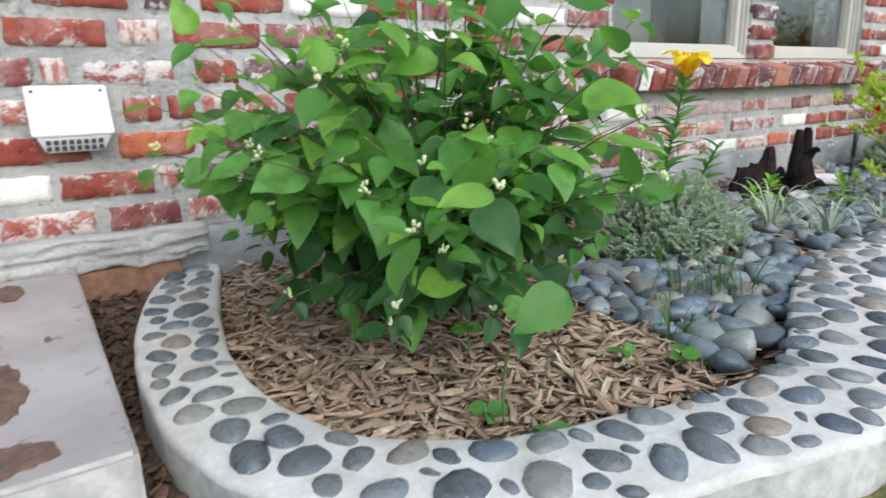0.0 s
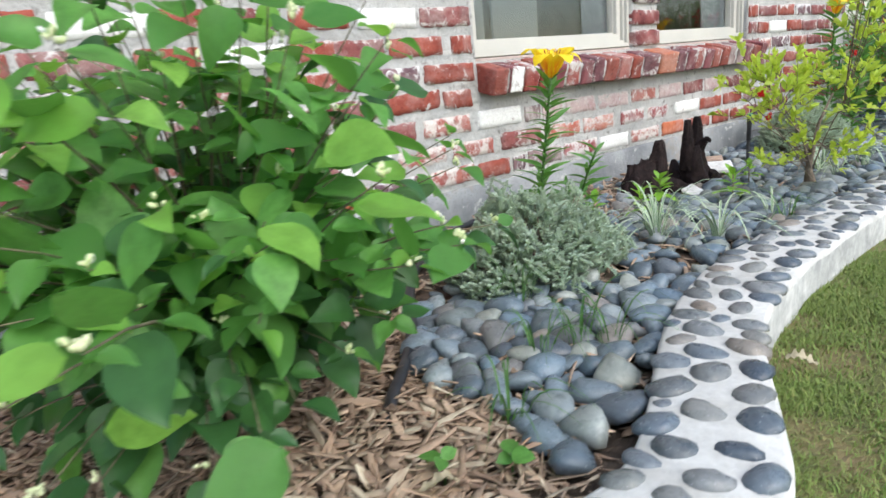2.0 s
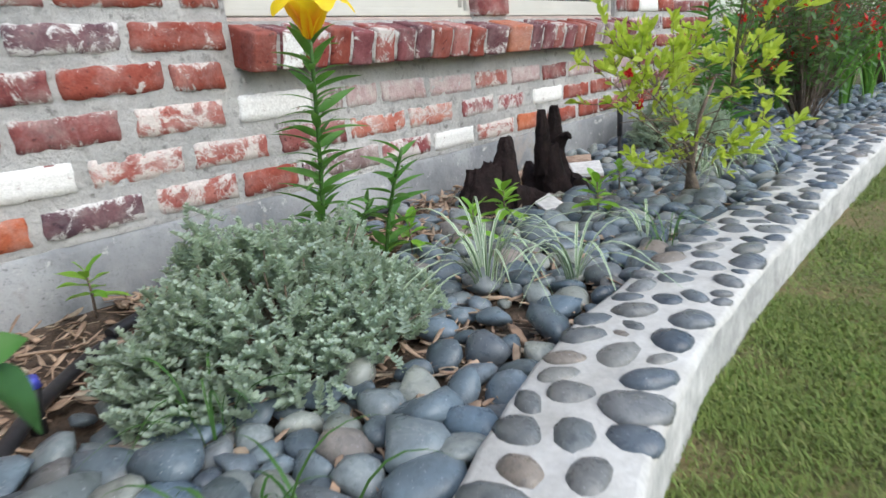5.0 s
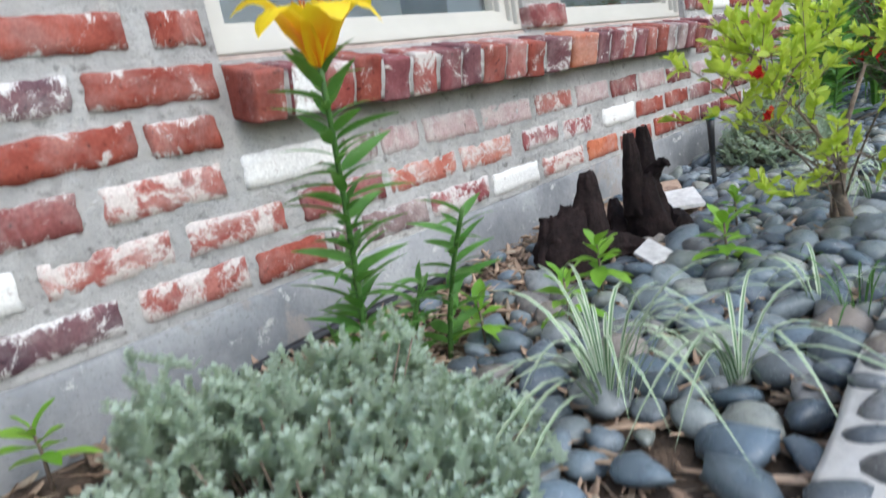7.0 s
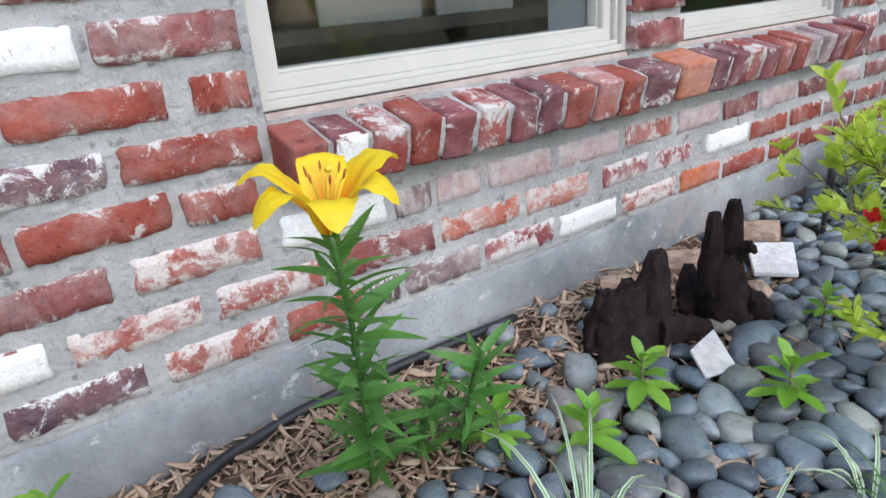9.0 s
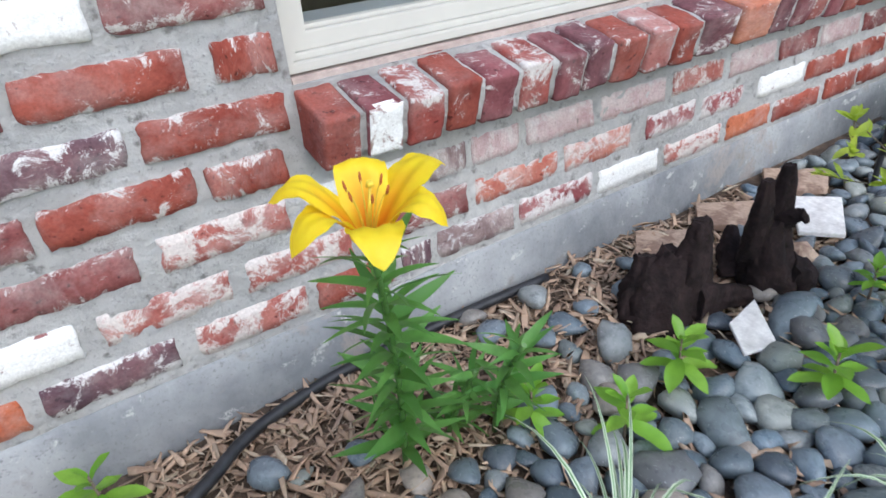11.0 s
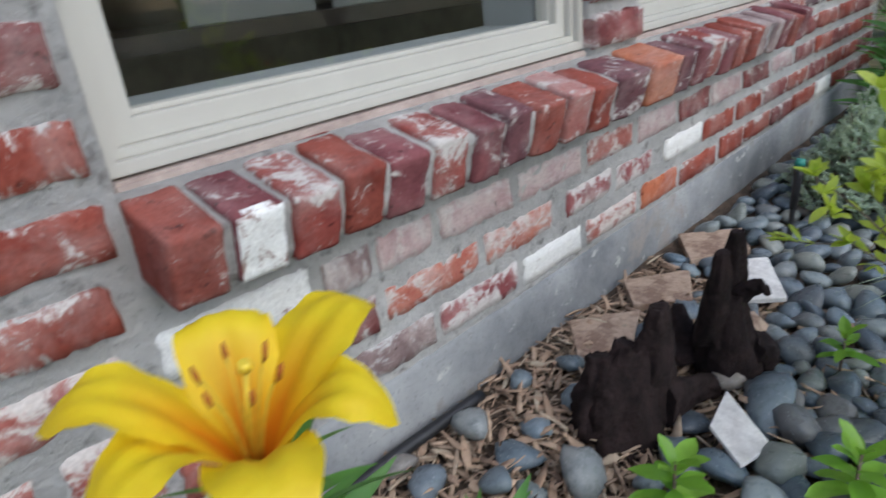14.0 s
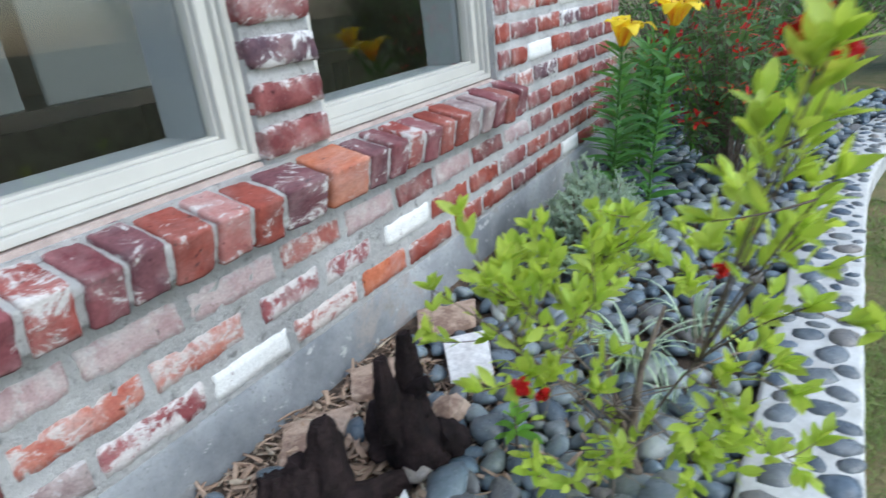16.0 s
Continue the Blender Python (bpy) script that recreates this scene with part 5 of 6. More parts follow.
NOZZLE = simple("green_nozzle", (0.02, 0.2, 0.16), (0.03, 0.26, 0.2), 30, 0.5, 0.05)
BLUE = simple("blue_nozzle", (0.05, 0.06, 0.35), (0.07, 0.08, 0.45), 30, 0.5, 0.05)
stake(1.13, 1.39, 0.09, NOZZLE)
stake(3.185, 1.355, 0.155, NOZZLE)
pipe("drip_riser", [(3.185, 1.355, 0.02), (3.183, 1.355, 0.09), (3.185, 1.355, 0.15)], 0.007, "thin black riser pipe of a sprinkler")
stake(1.19, 1.235, 0.0, BLUE)


# ---- charred driftwood ----
def gnarl(points, radii, seed, squash=1.0, ragged=1.0):
    """A burnt limb: a thick tube through points, furrowed along its length and pitted."""
    line = spline(points, 22)
    at = np.linspace(0, 1, len(radii))
    bm, sides, rows = bmesh.new(), 26, []
    for i, p in enumerate(line):
        t = i / 21
        d = Vector(line[min(i + 1, 21)] - line[max(i - 1, 0)]).normalized()
        a = d.cross(Vector((0.2, 1, 0.1))).normalized()
        b = d.cross(a)
        r = float(np.interp(t, at, radii))
        row = []
        for k in range(sides):
            g = 2 * math.pi * k / sides
            u, w = math.cos(g), math.sin(g)
            rough = 1 + ragged * (0.34 * noise.noise(Vector((u * 1.7, w * 1.7, t * 1.8 + seed))) + 0.26 * noise.noise(Vector((u * 5, w * 5, t * 4 + seed))) + 0.14 * noise.noise(Vector((u * 11, w * 11, t * 12 + seed))))
            row.append(bm.verts.new(Vector(p) + a * (r * u * rough) + b * (r * w * rough * squash) + d * (0.35 * r * noise.noise(Vector((u * 4, w * 4, seed * 3))) * (i > 17))))
        rows.append(row)
    for q, w in zip(rows, rows[1:]):
        for k in range(sides):
            bm.faces.new((q[k], q[(k + 1) % sides], w[(k + 1) % sides], w[k])).smooth = True
    bm.faces.new(rows[0][::-1])
    bm.faces.new(rows[-1])
    bmesh.ops.recalc_face_normals(bm, faces=bm.faces)
    return bm


def driftwood(at, limbs, label):
    top = thing("driftwood", label, "driftwood", at)
    for n, (name, pts, radii, squash, ragged) in enumerate(limbs):
        part(name, gnarl([Vector(p) - Vector(at) for p in pts], radii, 3.7 * n + 10 * at[0], squash, ragged), DRIFT, top)
    return top


driftwood((2.39, 1.33, 0.02), (
    ("stump", [(2.34, 1.33, 0.0), (2.365, 1.345, 0.06), (2.385, 1.352, 0.12), (2.40, 1.35, 0.165)], (0.062, 0.063, 0.056, 0.036), 0.8, 0.85),
    ("peak", [(2.40, 1.33, 0.05), (2.41, 1.325, 0.13), (2.417, 1.322, 0.19), (2.414, 1.322, 0.238)], (0.052, 0.046, 0.033, 0.016), 0.75, 0.95),
    ("root", [(2.40, 1.31, 0.07), (2.45, 1.295, 0.065), (2.5, 1.285, 0.05), (2.54, 1.275, 0.035)], (0.045, 0.03, 0.024, 0.02), 0.8, 1.0),
    ("knob", [(2.33, 1.37, 0.03), (2.345, 1.38, 0.1), (2.36, 1.386, 0.155)], (0.048, 0.044, 0.026), 0.9, 1.0)), "charred black driftwood stump with one blunt peak")
driftwood((2.58, 1.28, 0.02), (
    ("stump", [(2.60, 1.265, 0.0), (2.592, 1.275, 0.07), (2.58, 1.283, 0.14), (2.575, 1.285, 0.2)], (0.06, 0.054, 0.047, 0.037), 0.85, 0.95),
    ("peak", [(2.565, 1.29, 0.12), (2.54, 1.283, 0.2), (2.528, 1.276, 0.25), (2.523, 1.273, 0.298)], (0.037, 0.029, 0.021, 0.012), 0.8, 0.95),
    ("peak", [(2.59, 1.28, 0.14), (2.6, 1.28, 0.21), (2.605, 1.281, 0.26), (2.604, 1.281, 0.302)], (0.035, 0.027, 0.02, 0.011), 0.8, 0.95),
    ("beak", [(2.595, 1.27, 0.19), (2.59, 1.245, 0.215), (2.583, 1.228, 0.222), (2.578, 1.216, 0.214)], (0.026, 0.02, 0.013, 0.005), 0.8, 0.8),
    ("knob", [(2.58, 1.33, 0.05), (2.59, 1.36, 0.1), (2.60, 1.372, 0.14)], (0.045, 0.032, 0.01), 0.8, 1.0),
    ("root", [(2.61, 1.25, 0.08), (2.645, 1.235, 0.06), (2.67, 1.23, 0.025)], (0.04, 0.034, 0.02), 0.8, 1.0)), "charred black driftwood stump with two upright jagged peaks")
bm = bmesh.new()
bmesh.ops.create_icosphere(bm, subdivisions=2, radius=0.05)
for v in bm.verts:
    v.co = Vector((v.co.x, v.co.y * 0.7, v.co.z * 0.6)) * (1 + 0.4 * noise.noise(v.co * 25))
ob = part("rough_rock", bm, FLAG_PINK)
ob.location = (2.735, 1.29, 0.05)
tagged(ob, "rough brown rock beside the driftwood", "rock")


# ---- plants ----
def leaf_objects(temps, placed, mat, parent, limit=300, rest="foliage", name="leaf"):
    """The first leaves as objects on shared meshes, those past the limit in one mesh."""
    meshes = [from_arrays(name, v, f, mat) for v, f in temps]
    for k, m in placed[:limit]:
        part(name, meshes[k], None, parent).matrix_basis = m
    if len(placed) > limit:
        tagged(part(rest, joined(rest, temps, placed[limit:], mat), None, parent), kind="stuff")


def bud_template():
    bm = bmesh.new()
    bmesh.ops.create_icosphere(bm, subdivisions=1, radius=1)
    t = (np.array([(v.co.x * 0.55, v.co.y, v.co.z * 0.55) for v in bm.verts]), [tuple(v.index for v in f.verts) for f in bm.faces])
    bm.free()
    return t


BUDS = [bud_template()]


def broad_leaf(length, width, fold, curl, wave):
    """An ovate leaf along +y with a round base, a drawn-out tip, sunken veins and a short stalk."""
    rows, cols = 10, 6
    v, f = [], []
    for j in range(rows + 1):
        t = j / rows
        s = math.sqrt(max(0, 1 - ((t - 0.36) / 0.36) ** 2)) if t < 0.36 else (1 - ((t - 0.36) / 0.64) ** 1.7) ** 0.95
        w = max(0.5 * width * s, 0.0008)
        z = -curl * length * t * t - 0.05 * length * max(0, t - 0.8) / 0.2
        for c in range(cols + 1):
            u = 2 * c / cols - 1
            vein = 0.02 * width * math.cos(2 * math.pi * (4.5 * t - 1.4 * abs(u))) * abs(u) * (1 - abs(u))
            v.append((w * u, length * t, z + fold * w * abs(u) ** 1.3 + wave * width * math.sin(7 * t + 2 * u) * u * abs(u) * 0.6 + vein * 2))
    for j in range(rows):
        for c in range(cols):
            a = (cols + 1) * j + c
            f.append((a, a + 1, a + cols + 2, a + cols + 1))
    return np.array(v), f


def jasmine():
    rng = random.Random(21)
    base = Vector((0.72, 1.10, 0.02))
    top = thing("jasmine_bush", "large green jasmine bush with cream buds and white flowers", "bush", base)
    temps = [broad_leaf(0.076, 0.056, 0.16, 0.22, 0.05), broad_leaf(0.066, 0.05, 0.28, 0.34, -0.07), broad_leaf(0.088, 0.064, 0.1, 0.16, 0.05), broad_leaf(0.05, 0.034, 0.34, 0.2, 0.08), broad_leaf(0.06, 0.047, 0.3, 0.05, -0.08)]
    ends = [(0.364, 0.597, 0.33), (0.373, 0.66, 0.22), (0.82, 0.61, 0.34), (1.06, 0.80, 0.29), (0.775, 0.644, 0.575), (0.41, 0.5, 0.385), (0.32, 0.73, 0.5), (0.22, 1.2, 0.47), (0.5, 0.62, 0.2), (0.62, 0.68, 0.2), (0.95, 0.95, 0.25), (0.27, 1.1, 0.33), (1.0, 0.82, 0.42), (0.25, 1.0, 0.4), (0.2, 1.1, 0.4), (0.28, 0.95, 0.28), (0.22, 1.25, 0.35), (0.3, 0.88, 0.34), (0.26, 1.05, 0.5)]
    while len(ends) < 215:
        d = Vector((rng.gauss(0, 1), rng.gauss(0, 1), rng.gauss(0, 1))).normalized()
        r = rng.uniform(0.42, 1.0)
        p = (0.61 + 0.45 * r * d.x, 0.95 + 0.43 * r * d.y, 0.42 + 0.34 * r * d.z)
        if p[1] < 1.48 and p[2] > 0.13:
            ends.append(p)
    leaves, young, old, buds, blooms = [], [], [], [], []
    for i, e in enumerate(ends):
        e = Vector(e) - base
        foot = Vector((rng.gauss(0, 0.035), rng.gauss(0, 0.035), 0))
        mid = foot * 0.5 + e * 0.35 + Vector((0, 0, 0.16))
        pts = bezier(foot, mid, e, 9)
        stems = bmesh.new()
        tube(stems, pts, 0.0022 if i % 5 else 0.005, 0.0009, 5)
        part("branch", stems, DARK_BARK, top)
        for j in range(3, 9):
            p = pts[j]
            d = (pts[min(j + 1, 8)] - pts[j - 1]).normalized()
            side = d.cross(Vector((0, 0, 1)))
            side = side.normalized() if side.length > 0.1 else Vector((1, 0, 0))
            if rng.random() < 0.5:
                side = side.cross(d)
            for s in (-1, 1):
                if rng.random() < 0.06 or (j < 5 and rng.random() < 0.3):
                    continue
                way = side * s + d * rng.uniform(0.1, 0.8) + Vector((rng.gauss(0, 0.3), rng.gauss(0, 0.3), 0))
                way.z = 0.35 * way.z + rng.gauss(-0.12, 0.28) - 0.3 * (p.z < 0.22)
                way.normalize()
                # blades turn their faces to the open sky, away from the house
                up = Vector((rng.gauss(0, 0.32), rng.gauss(-0.38, 0.35), 1))
                m = aim(p + way * 0.01, way, up, rng.uniform(0.62, 1.2) * (0.72 if j > 7 else 1))
                # old holds inner and low leaves, coloured darker for shade, plus random ones
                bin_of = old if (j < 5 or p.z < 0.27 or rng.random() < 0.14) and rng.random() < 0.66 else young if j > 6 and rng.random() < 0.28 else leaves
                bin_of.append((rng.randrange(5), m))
        if i % 2 == 0 or i < 8:
            for k in range(rng.randint(4, 8)):
                way = (e.normalized() * 0.6 + Vector((rng.gauss(0, 0.5), rng.gauss(0, 0.5), 0.5 + rng.random()))).normalized()
                q = e + way * rng.uniform(0.005, 0.017)
                (buds if rng.random() < 0.94 else blooms).append((0, aim(q, way, (0, 0, 1), rng.uniform(0.003, 0.0056))))
    rng.shuffle(leaves)
    leaf_objects(temps, leaves, JASMINE, top, 300)
    tagged(part("inner_foliage", joined("inner_foliage", temps, old, JASMINE_SHADED), None, top), "low and inner leaves coloured darker as shade, some at random", kind="stuff")
    tagged(part("young_foliage", joined("young_foliage", temps, young, JASMINE_YOUNG), None, top), "yellow-green young leaves", kind="stuff")
    tagged(part("bud", joined("bud", BUDS, buds, BUD), None, top), "cream flower buds in clusters", kind="stuff")
    tagged(part("blossom", joined("blossom", BUDS, blooms, BLOOM), None, top), "small white blossoms", kind="stuff")


def silver_shrub(at, rx, ry, h, count, seed, label):
    """Many upright sprigs, each ringed by tiny leaves that grow smaller towards its tip."""
    rng = random.Random(seed)
    top = thing("silver_shrub", label, "shrub", at)
    temps = [leaf_shape(0.0085, 0.0056, 0.3, 0.12, 0.6, 3), leaf_shape(0.007, 0.005, 0.35, 0.0, 0.6, 3)]
    stems, placed = bmesh.new(), []
    for i in range(count):
        a, q = rng.uniform(0, 6.28), math.sqrt(rng.random())
        clump = 0.82 + 0.42 * noise.noise(Vector((q * math.cos(a) * 2.6, q * math.sin(a) * 2.6, seed)))
        tip = Vector((rx * q * math.cos(a), ry * q * math.sin(a), h * (1 - 0.68 * q * q) * clump * rng.uniform(0.55, 1.12)))
        out = Vector((0.8 * tip.x / rx + rng.gauss(0, 0.5), 0.8 * tip.y / ry + rng.gauss(0, 0.5), 0.3 + 0.5 * (1 - q * q) + 0.5 * rng.random())).normalized()
        low = tip - out * rng.uniform(0.025, 0.055)
        if i % 3 == 0:
            tube(stems, bezier((tip.x * 0.2, tip.y * 0.2, 0), (low.x * 0.7, low.y * 0.7, low.z * 0.5), low, 4), 0.002, 0.0012, 4)
        n = rng.randint(7, 10)
        for j in range(n):
            t = j / (n - 1)
            p = low.lerp(tip, t)
            for k in range(4):
                aa = 1.57 * k + j * 0.8 + rng.gauss(0, 0.25)
                way = Vector((math.cos(aa), math.sin(aa), 0.25 + 0.9 * t * t)) + 0.5 * out
                placed.append((rng.randrange(2), aim(p, way, (0, 0, 1), rng.uniform(0.9, 1.5) * (1.2 - 0.4 * t))))
    part("stem", stems, BARK, top, "thin brown twigs")
    tagged(part("foliage", joined("foliage", temps, placed, SILVER), None, top), kind="stuff")


def pomegranate():
    rng = random.Random(31)
    base = Vector((2.675, 0.915, 0.02))
    top = thing("dwarf_pomegranate", "dwarf pomegranate with yellow-green leaves and red flowers", "shrub", base)
    temps = [leaf_shape(0.038, 0.0155, 0.25, 0.1, 0.55, 5), leaf_shape(0.032, 0.014, 0.3, 0.05, 0.5, 5), leaf_shape(0.044, 0.017, 0.2, 0.15, 0.55, 5)]
    limbs = [(2.54, 1.165, 0.43), (2.52, 1.06, 0.465), (2.47, 0.985, 0.37), (2.6, 0.74, 0.43), (2.53, 0.96, 0.15), (2.62, 0.8, 0.17), (2.5, 0.88, 0.24),
             (2.64, 1.13, 0.3), (2.74, 1.1, 0.4), (2.86, 0.82, 0.44), (2.8, 0.95, 0.47), (2.78, 0.97, 0.42), (2.86, 0.92, 0.38), (2.88, 1.0, 0.3), (2.7, 1.04, 0.43), (2.76, 0.85, 0.4), (2.75, 0.74, 0.3), (2.37, 0.7, 0.755), (2.42, 0.68, 0.66), (2.5, 0.69, 0.5), (2.55, 0.69, 0.36), (2.55, 0.76, 0.32), (2.6, 0.68, 0.22), (2.62, 0.8, 0.2), (2.6, 1.1, 0.42), (2.55, 1.03, 0.42), (2.64, 0.95, 0.4), (2.5, 0.704, 0.577), (2.49, 0.697, 0.628), (2.4, 0.69, 0.735), (2.36, 0.69, 0.77)]
    stems, leaves = bmesh.new(), []
    tube(stems, [(0, 0, -0.02), (0.012, -0.006, 0.05), (-0.004, 0.002, 0.1), (0.006, -0.004, 0.15), (0.02, -0.012, 0.24), (0.05, -0.04, 0.34)], 0.015, 0.003, 9)
    tube(stems, [(0.034, 0.014, -0.02), (0.04, 0.022, 0.05), (0.022, 0.012, 0.1), (0.03, 0.03, 0.17), (0.05, 0.06, 0.26)], 0.011, 0.003, 8)
    part("trunk", stems, BARK, top, "slender grey-brown stems")

    def whorl(p, d, n, size):
        for k in range(n):
            side = Vector((rng.gauss(0, 1), rng.gauss(0, 1), rng.gauss(0.7, 0.6))).normalized()
            leaves.append((rng.randrange(3), aim(p + d * rng.uniform(-0.008, 0.008), side + d * rng.uniform(0.4, 1.3), Vector((rng.gauss(0, 0.5), rng.gauss(0, 0.5), 1)), size * rng.uniform(0.7, 1.1))))
    forks = []
    for e in limbs:
        e = Vector(e) - base
        low = rng.uniform(0.06, 0.24)
        start = Vector((0.01, -0.006, low))
        if len(forks) > 40:
            start = min(forks, key=lambda q: (q - e).length + 0.5 * max(0, 0.09 - (q - e).length))
            pts = bezier(start, start.lerp(e, 0.5) + Vector((0, 0, 0.015)), e, 12)
        else:
            pts = bezier(start, Vector((e.x * 0.4, e.y * 0.4, low * 0.4 + e.z * 0.62)), e, 12)
            forks += pts[3:8]
        stems = bmesh.new()
        tube(stems, pts, 0.0026 if len(forks) < 45 and start.z < 0.25 else 0.0016, 0.0009, 5)
        part("branch", stems, BARK, top)
        for j in range(4, 12):
            d = (pts[min(j + 1, 11)] - pts[j - 1]).normalized()
            whorl(pts[j], d, (j > 6) + (j > 8) if j < 11 else 8, 0.95)
            if j > 4:
                for k in range(1 if rng.random() < (0.62 if e.y > 0.03 else 0.36) else 0):
                    out = (d * 0.5 + Vector((rng.gauss(0, 0.8), rng.gauss(0, 0.8), rng.gauss(0.35, 0.5)))).normalized() * rng.uniform(0.04, 0.1)
                    tw = bezier(pts[j], pts[j] + out * 0.5 + Vector((0, 0, -0.006)), pts[j] + out, 5)
                    stems = bmesh.new()
                    tube(stems, tw, 0.0013, 0.0007, 4)
                    part("twig", stems, BARK, top)
                    for i in (2, 3):
                        whorl(tw[i], out.normalized(), 3, 0.85)
                    whorl(tw[4], out.normalized(), 6, 0.9)
    # bare twigs low in the bush
    for k in range(34):
        p = rng.choice(forks)
        out = Vector((rng.gauss(0, 1), rng.gauss(0, 1), rng.gauss(0.1, 0.5))).normalized() * rng.uniform(0.06, 0.16)
        stems = bmesh.new()
        tube(stems, bezier(p, p + out * 0.5 + Vector((0, 0, 0.012)), p + out, 5), 0.0016, 0.0006, 4)
        part("twig", stems, BARK, top)
        whorl(p + out, out.normalized(), rng.choice((0, 0, 2, 3)), 0.7)
    rng.shuffle(leaves)
    leaf_objects(temps, leaves, POME, top, 300)
    petal = [leaf_shape(0.016, 0.014, 0.5, -0.3, 0.6, 6, 0.25)]
    for e in ((2.421, 0.973, 0.38), (2.385, 0.7, 0.775), (2.4, 0.69, 0.755), (2.39, 0.712, 0.768), (2.577, 0.758, 0.545), (2.6, 0.78, 0.48), (2.52, 0.99, 0.3)):
        placed = [(0, aim(Vector(e) - base + Vector((rng.gauss(0, 0.004), rng.gauss(0, 0.004), rng.gauss(0, 0.004))), (math.cos(a) * rng.uniform(0.3, 1), math.sin(a) * rng.uniform(0.3, 1), rng.uniform(-0.2, 0.9)), (rng.gauss(0, 0.5), rng.gauss(0, 0.5), 1), rng.uniform(0.55, 1.0))) for a in [k * 0.7 for k in range(11)]]
        part("flower", joined("flower", petal, placed, RED_BLOOM), None, top, "crumpled scarlet flower")


def lily_leaves(top, pts, n, rng, size, lo=0.12):
    temps = [leaf_shape(0.084, 0.0165, 0.3, 0.3, 0.28, 7), leaf_shape(0.074, 0.015, 0.3, 0.45, 0.28, 7)]
    placed = []
    for i in range(n):
        t = lo + (0.985 - lo) * i / n
        x = t * (len(pts) - 1)
        k = min(int(x), len(pts) - 2)
        p = pts[k].lerp(pts[k + 1], x - k)
        a = i * 2.4 + rng.gauss(0, 0.2)
        rise = rng.uniform(0.35, 1.0) + 0.5 * max(0, t - 0.85) / 0.15
        placed.append((i % 2, aim(p, (math.cos(a), math.sin(a), rise), (rng.gauss(0, 0.45), rng.gauss(0, 0.45), 1), size * rng.uniform(0.9, 1.25) * (1.1 - 0.3 * t))))
    leaf_objects(temps, placed, LILY_LEAF, top, 300)


def petal_mesh(name, azimuth, reach, lift, droop, width, twist):
    """One lily petal from the throat outwards, recurved at its tip."""
    n, cols = 22, 14
    v, f = [], []
    for j in range(n + 1):
        t = j / n
        r = 0.004 + reach * (t ** 1.15)
        z = lift * math.sin(min(t * 1.25, 1.0) * math.pi / 2) - droop * max(0, t - 0.55) ** 2 / 0.2 - 0.012 * max(0, t - 0.78) ** 2 / 0.048
        w = width * (0.42 + 0.58 * math.sin(math.pi * t) ** 0.8 if t < 0.5 else max(1 - ((t - 0.5) / 0.5) ** 2.3, 0.0) ** 0.72 + 0.02)
        for c in range(cols + 1):
            u = 2 * c / cols - 1
            cup = w * (abs(u) ** 1.7) * (0.34 - 0.62 * t) - 0.008 * math.exp(-(u * 4.5) ** 2) * (1.15 - t) * math.sin(math.pi * min(1, t * 1.3))
            edge = 0.0034 * math.sin(13 * t + 3 * u + azimuth * 3) * abs(u) ** 3 * math.sin(math.pi * t) + 0.0009 * math.sin(38 * t + 5 * u + azimuth) * abs(u) ** 4 - 0.0008 * math.cos(9 * u) * math.sin(math.pi * t)
            s = 0.5 * w * u
            lx, ly, lz = r, s, z + cup * 0.5 + edge + twist * s
            v.append((lx * math.cos(azimuth) - ly * math.sin(azimuth), lx * math.sin(azimuth) + ly * math.cos(azimuth), lz))
    for j in range(n):
        for c in range(cols):
            a = j * (cols + 1) + c
            f.append((a, a + 1, a + cols + 2, a + cols + 1))
    me = from_arrays(name, v, f, PETAL)
    layer = me.uv_layers.new(name="petal")
    for loop in me.loops:
        k = loop.vertex_index
        layer.data[loop.index].uv = ((k % (cols + 1)) / cols, (k // (cols + 1)) / n)
    return me


ANTHER = simple("rust_anther", (0.3, 0.07, 0.012), (0.45, 0.13, 0.02), 60, 0.9, 0.3)
FILAMENT = simple("yellow_filament", (0.7, 0.5, 0.03), (0.8, 0.6, 0.05), 40, 0.5, 0.05)


def lily_flower(top, at, petals, tilt):
    flower = new("flower")
    flower.parent = top
    flower.matrix_basis = Matrix.Translation(at) @ tilt
    for a, reach, lift, droop, width, twist in petals:
        part("petal", petal_mesh("petal", radians(a), reach, lift, droop, width, twist), None, flower)
    for k in range(6):
        a = k * math.pi / 3 + 0.3
        bm = bmesh.new()
        tip = Vector((0.02 * math.cos(a), 0.02 * math.sin(a), 0.068))
        tube(bm, bezier((0.003 * math.cos(a), 0.003 * math.sin(a), 0.004), (0.008 * math.cos(a), 0.008 * math.sin(a), 0.05), tip, 6), 0.0012, 0.0007, 5)
        part("filament", bm, FILAMENT, flower)
        me = joined("anther", BUDS, [(0, aim(tip, (0.25 * math.cos(a), 0.25 * math.sin(a), 1), (1, 0, 0), (0.003, 0.0072, 0.003)))], ANTHER)
        part("anther", me, None, flower, "rust-brown anther")
    bm = bmesh.new()
    tube(bm, [(0, 0, 0.002), (0.001, 0, 0.04), (0.003, -0.002, 0.07)], 0.0018, 0.0015, 6)
    tube(bm, [(0.003, -0.002, 0.07), (0.003, -0.002, 0.075)], 0.004, 0.003, 8)
    part("pistil", bm, FILAMENT, flower, "yellow-green pistil")
    return flower


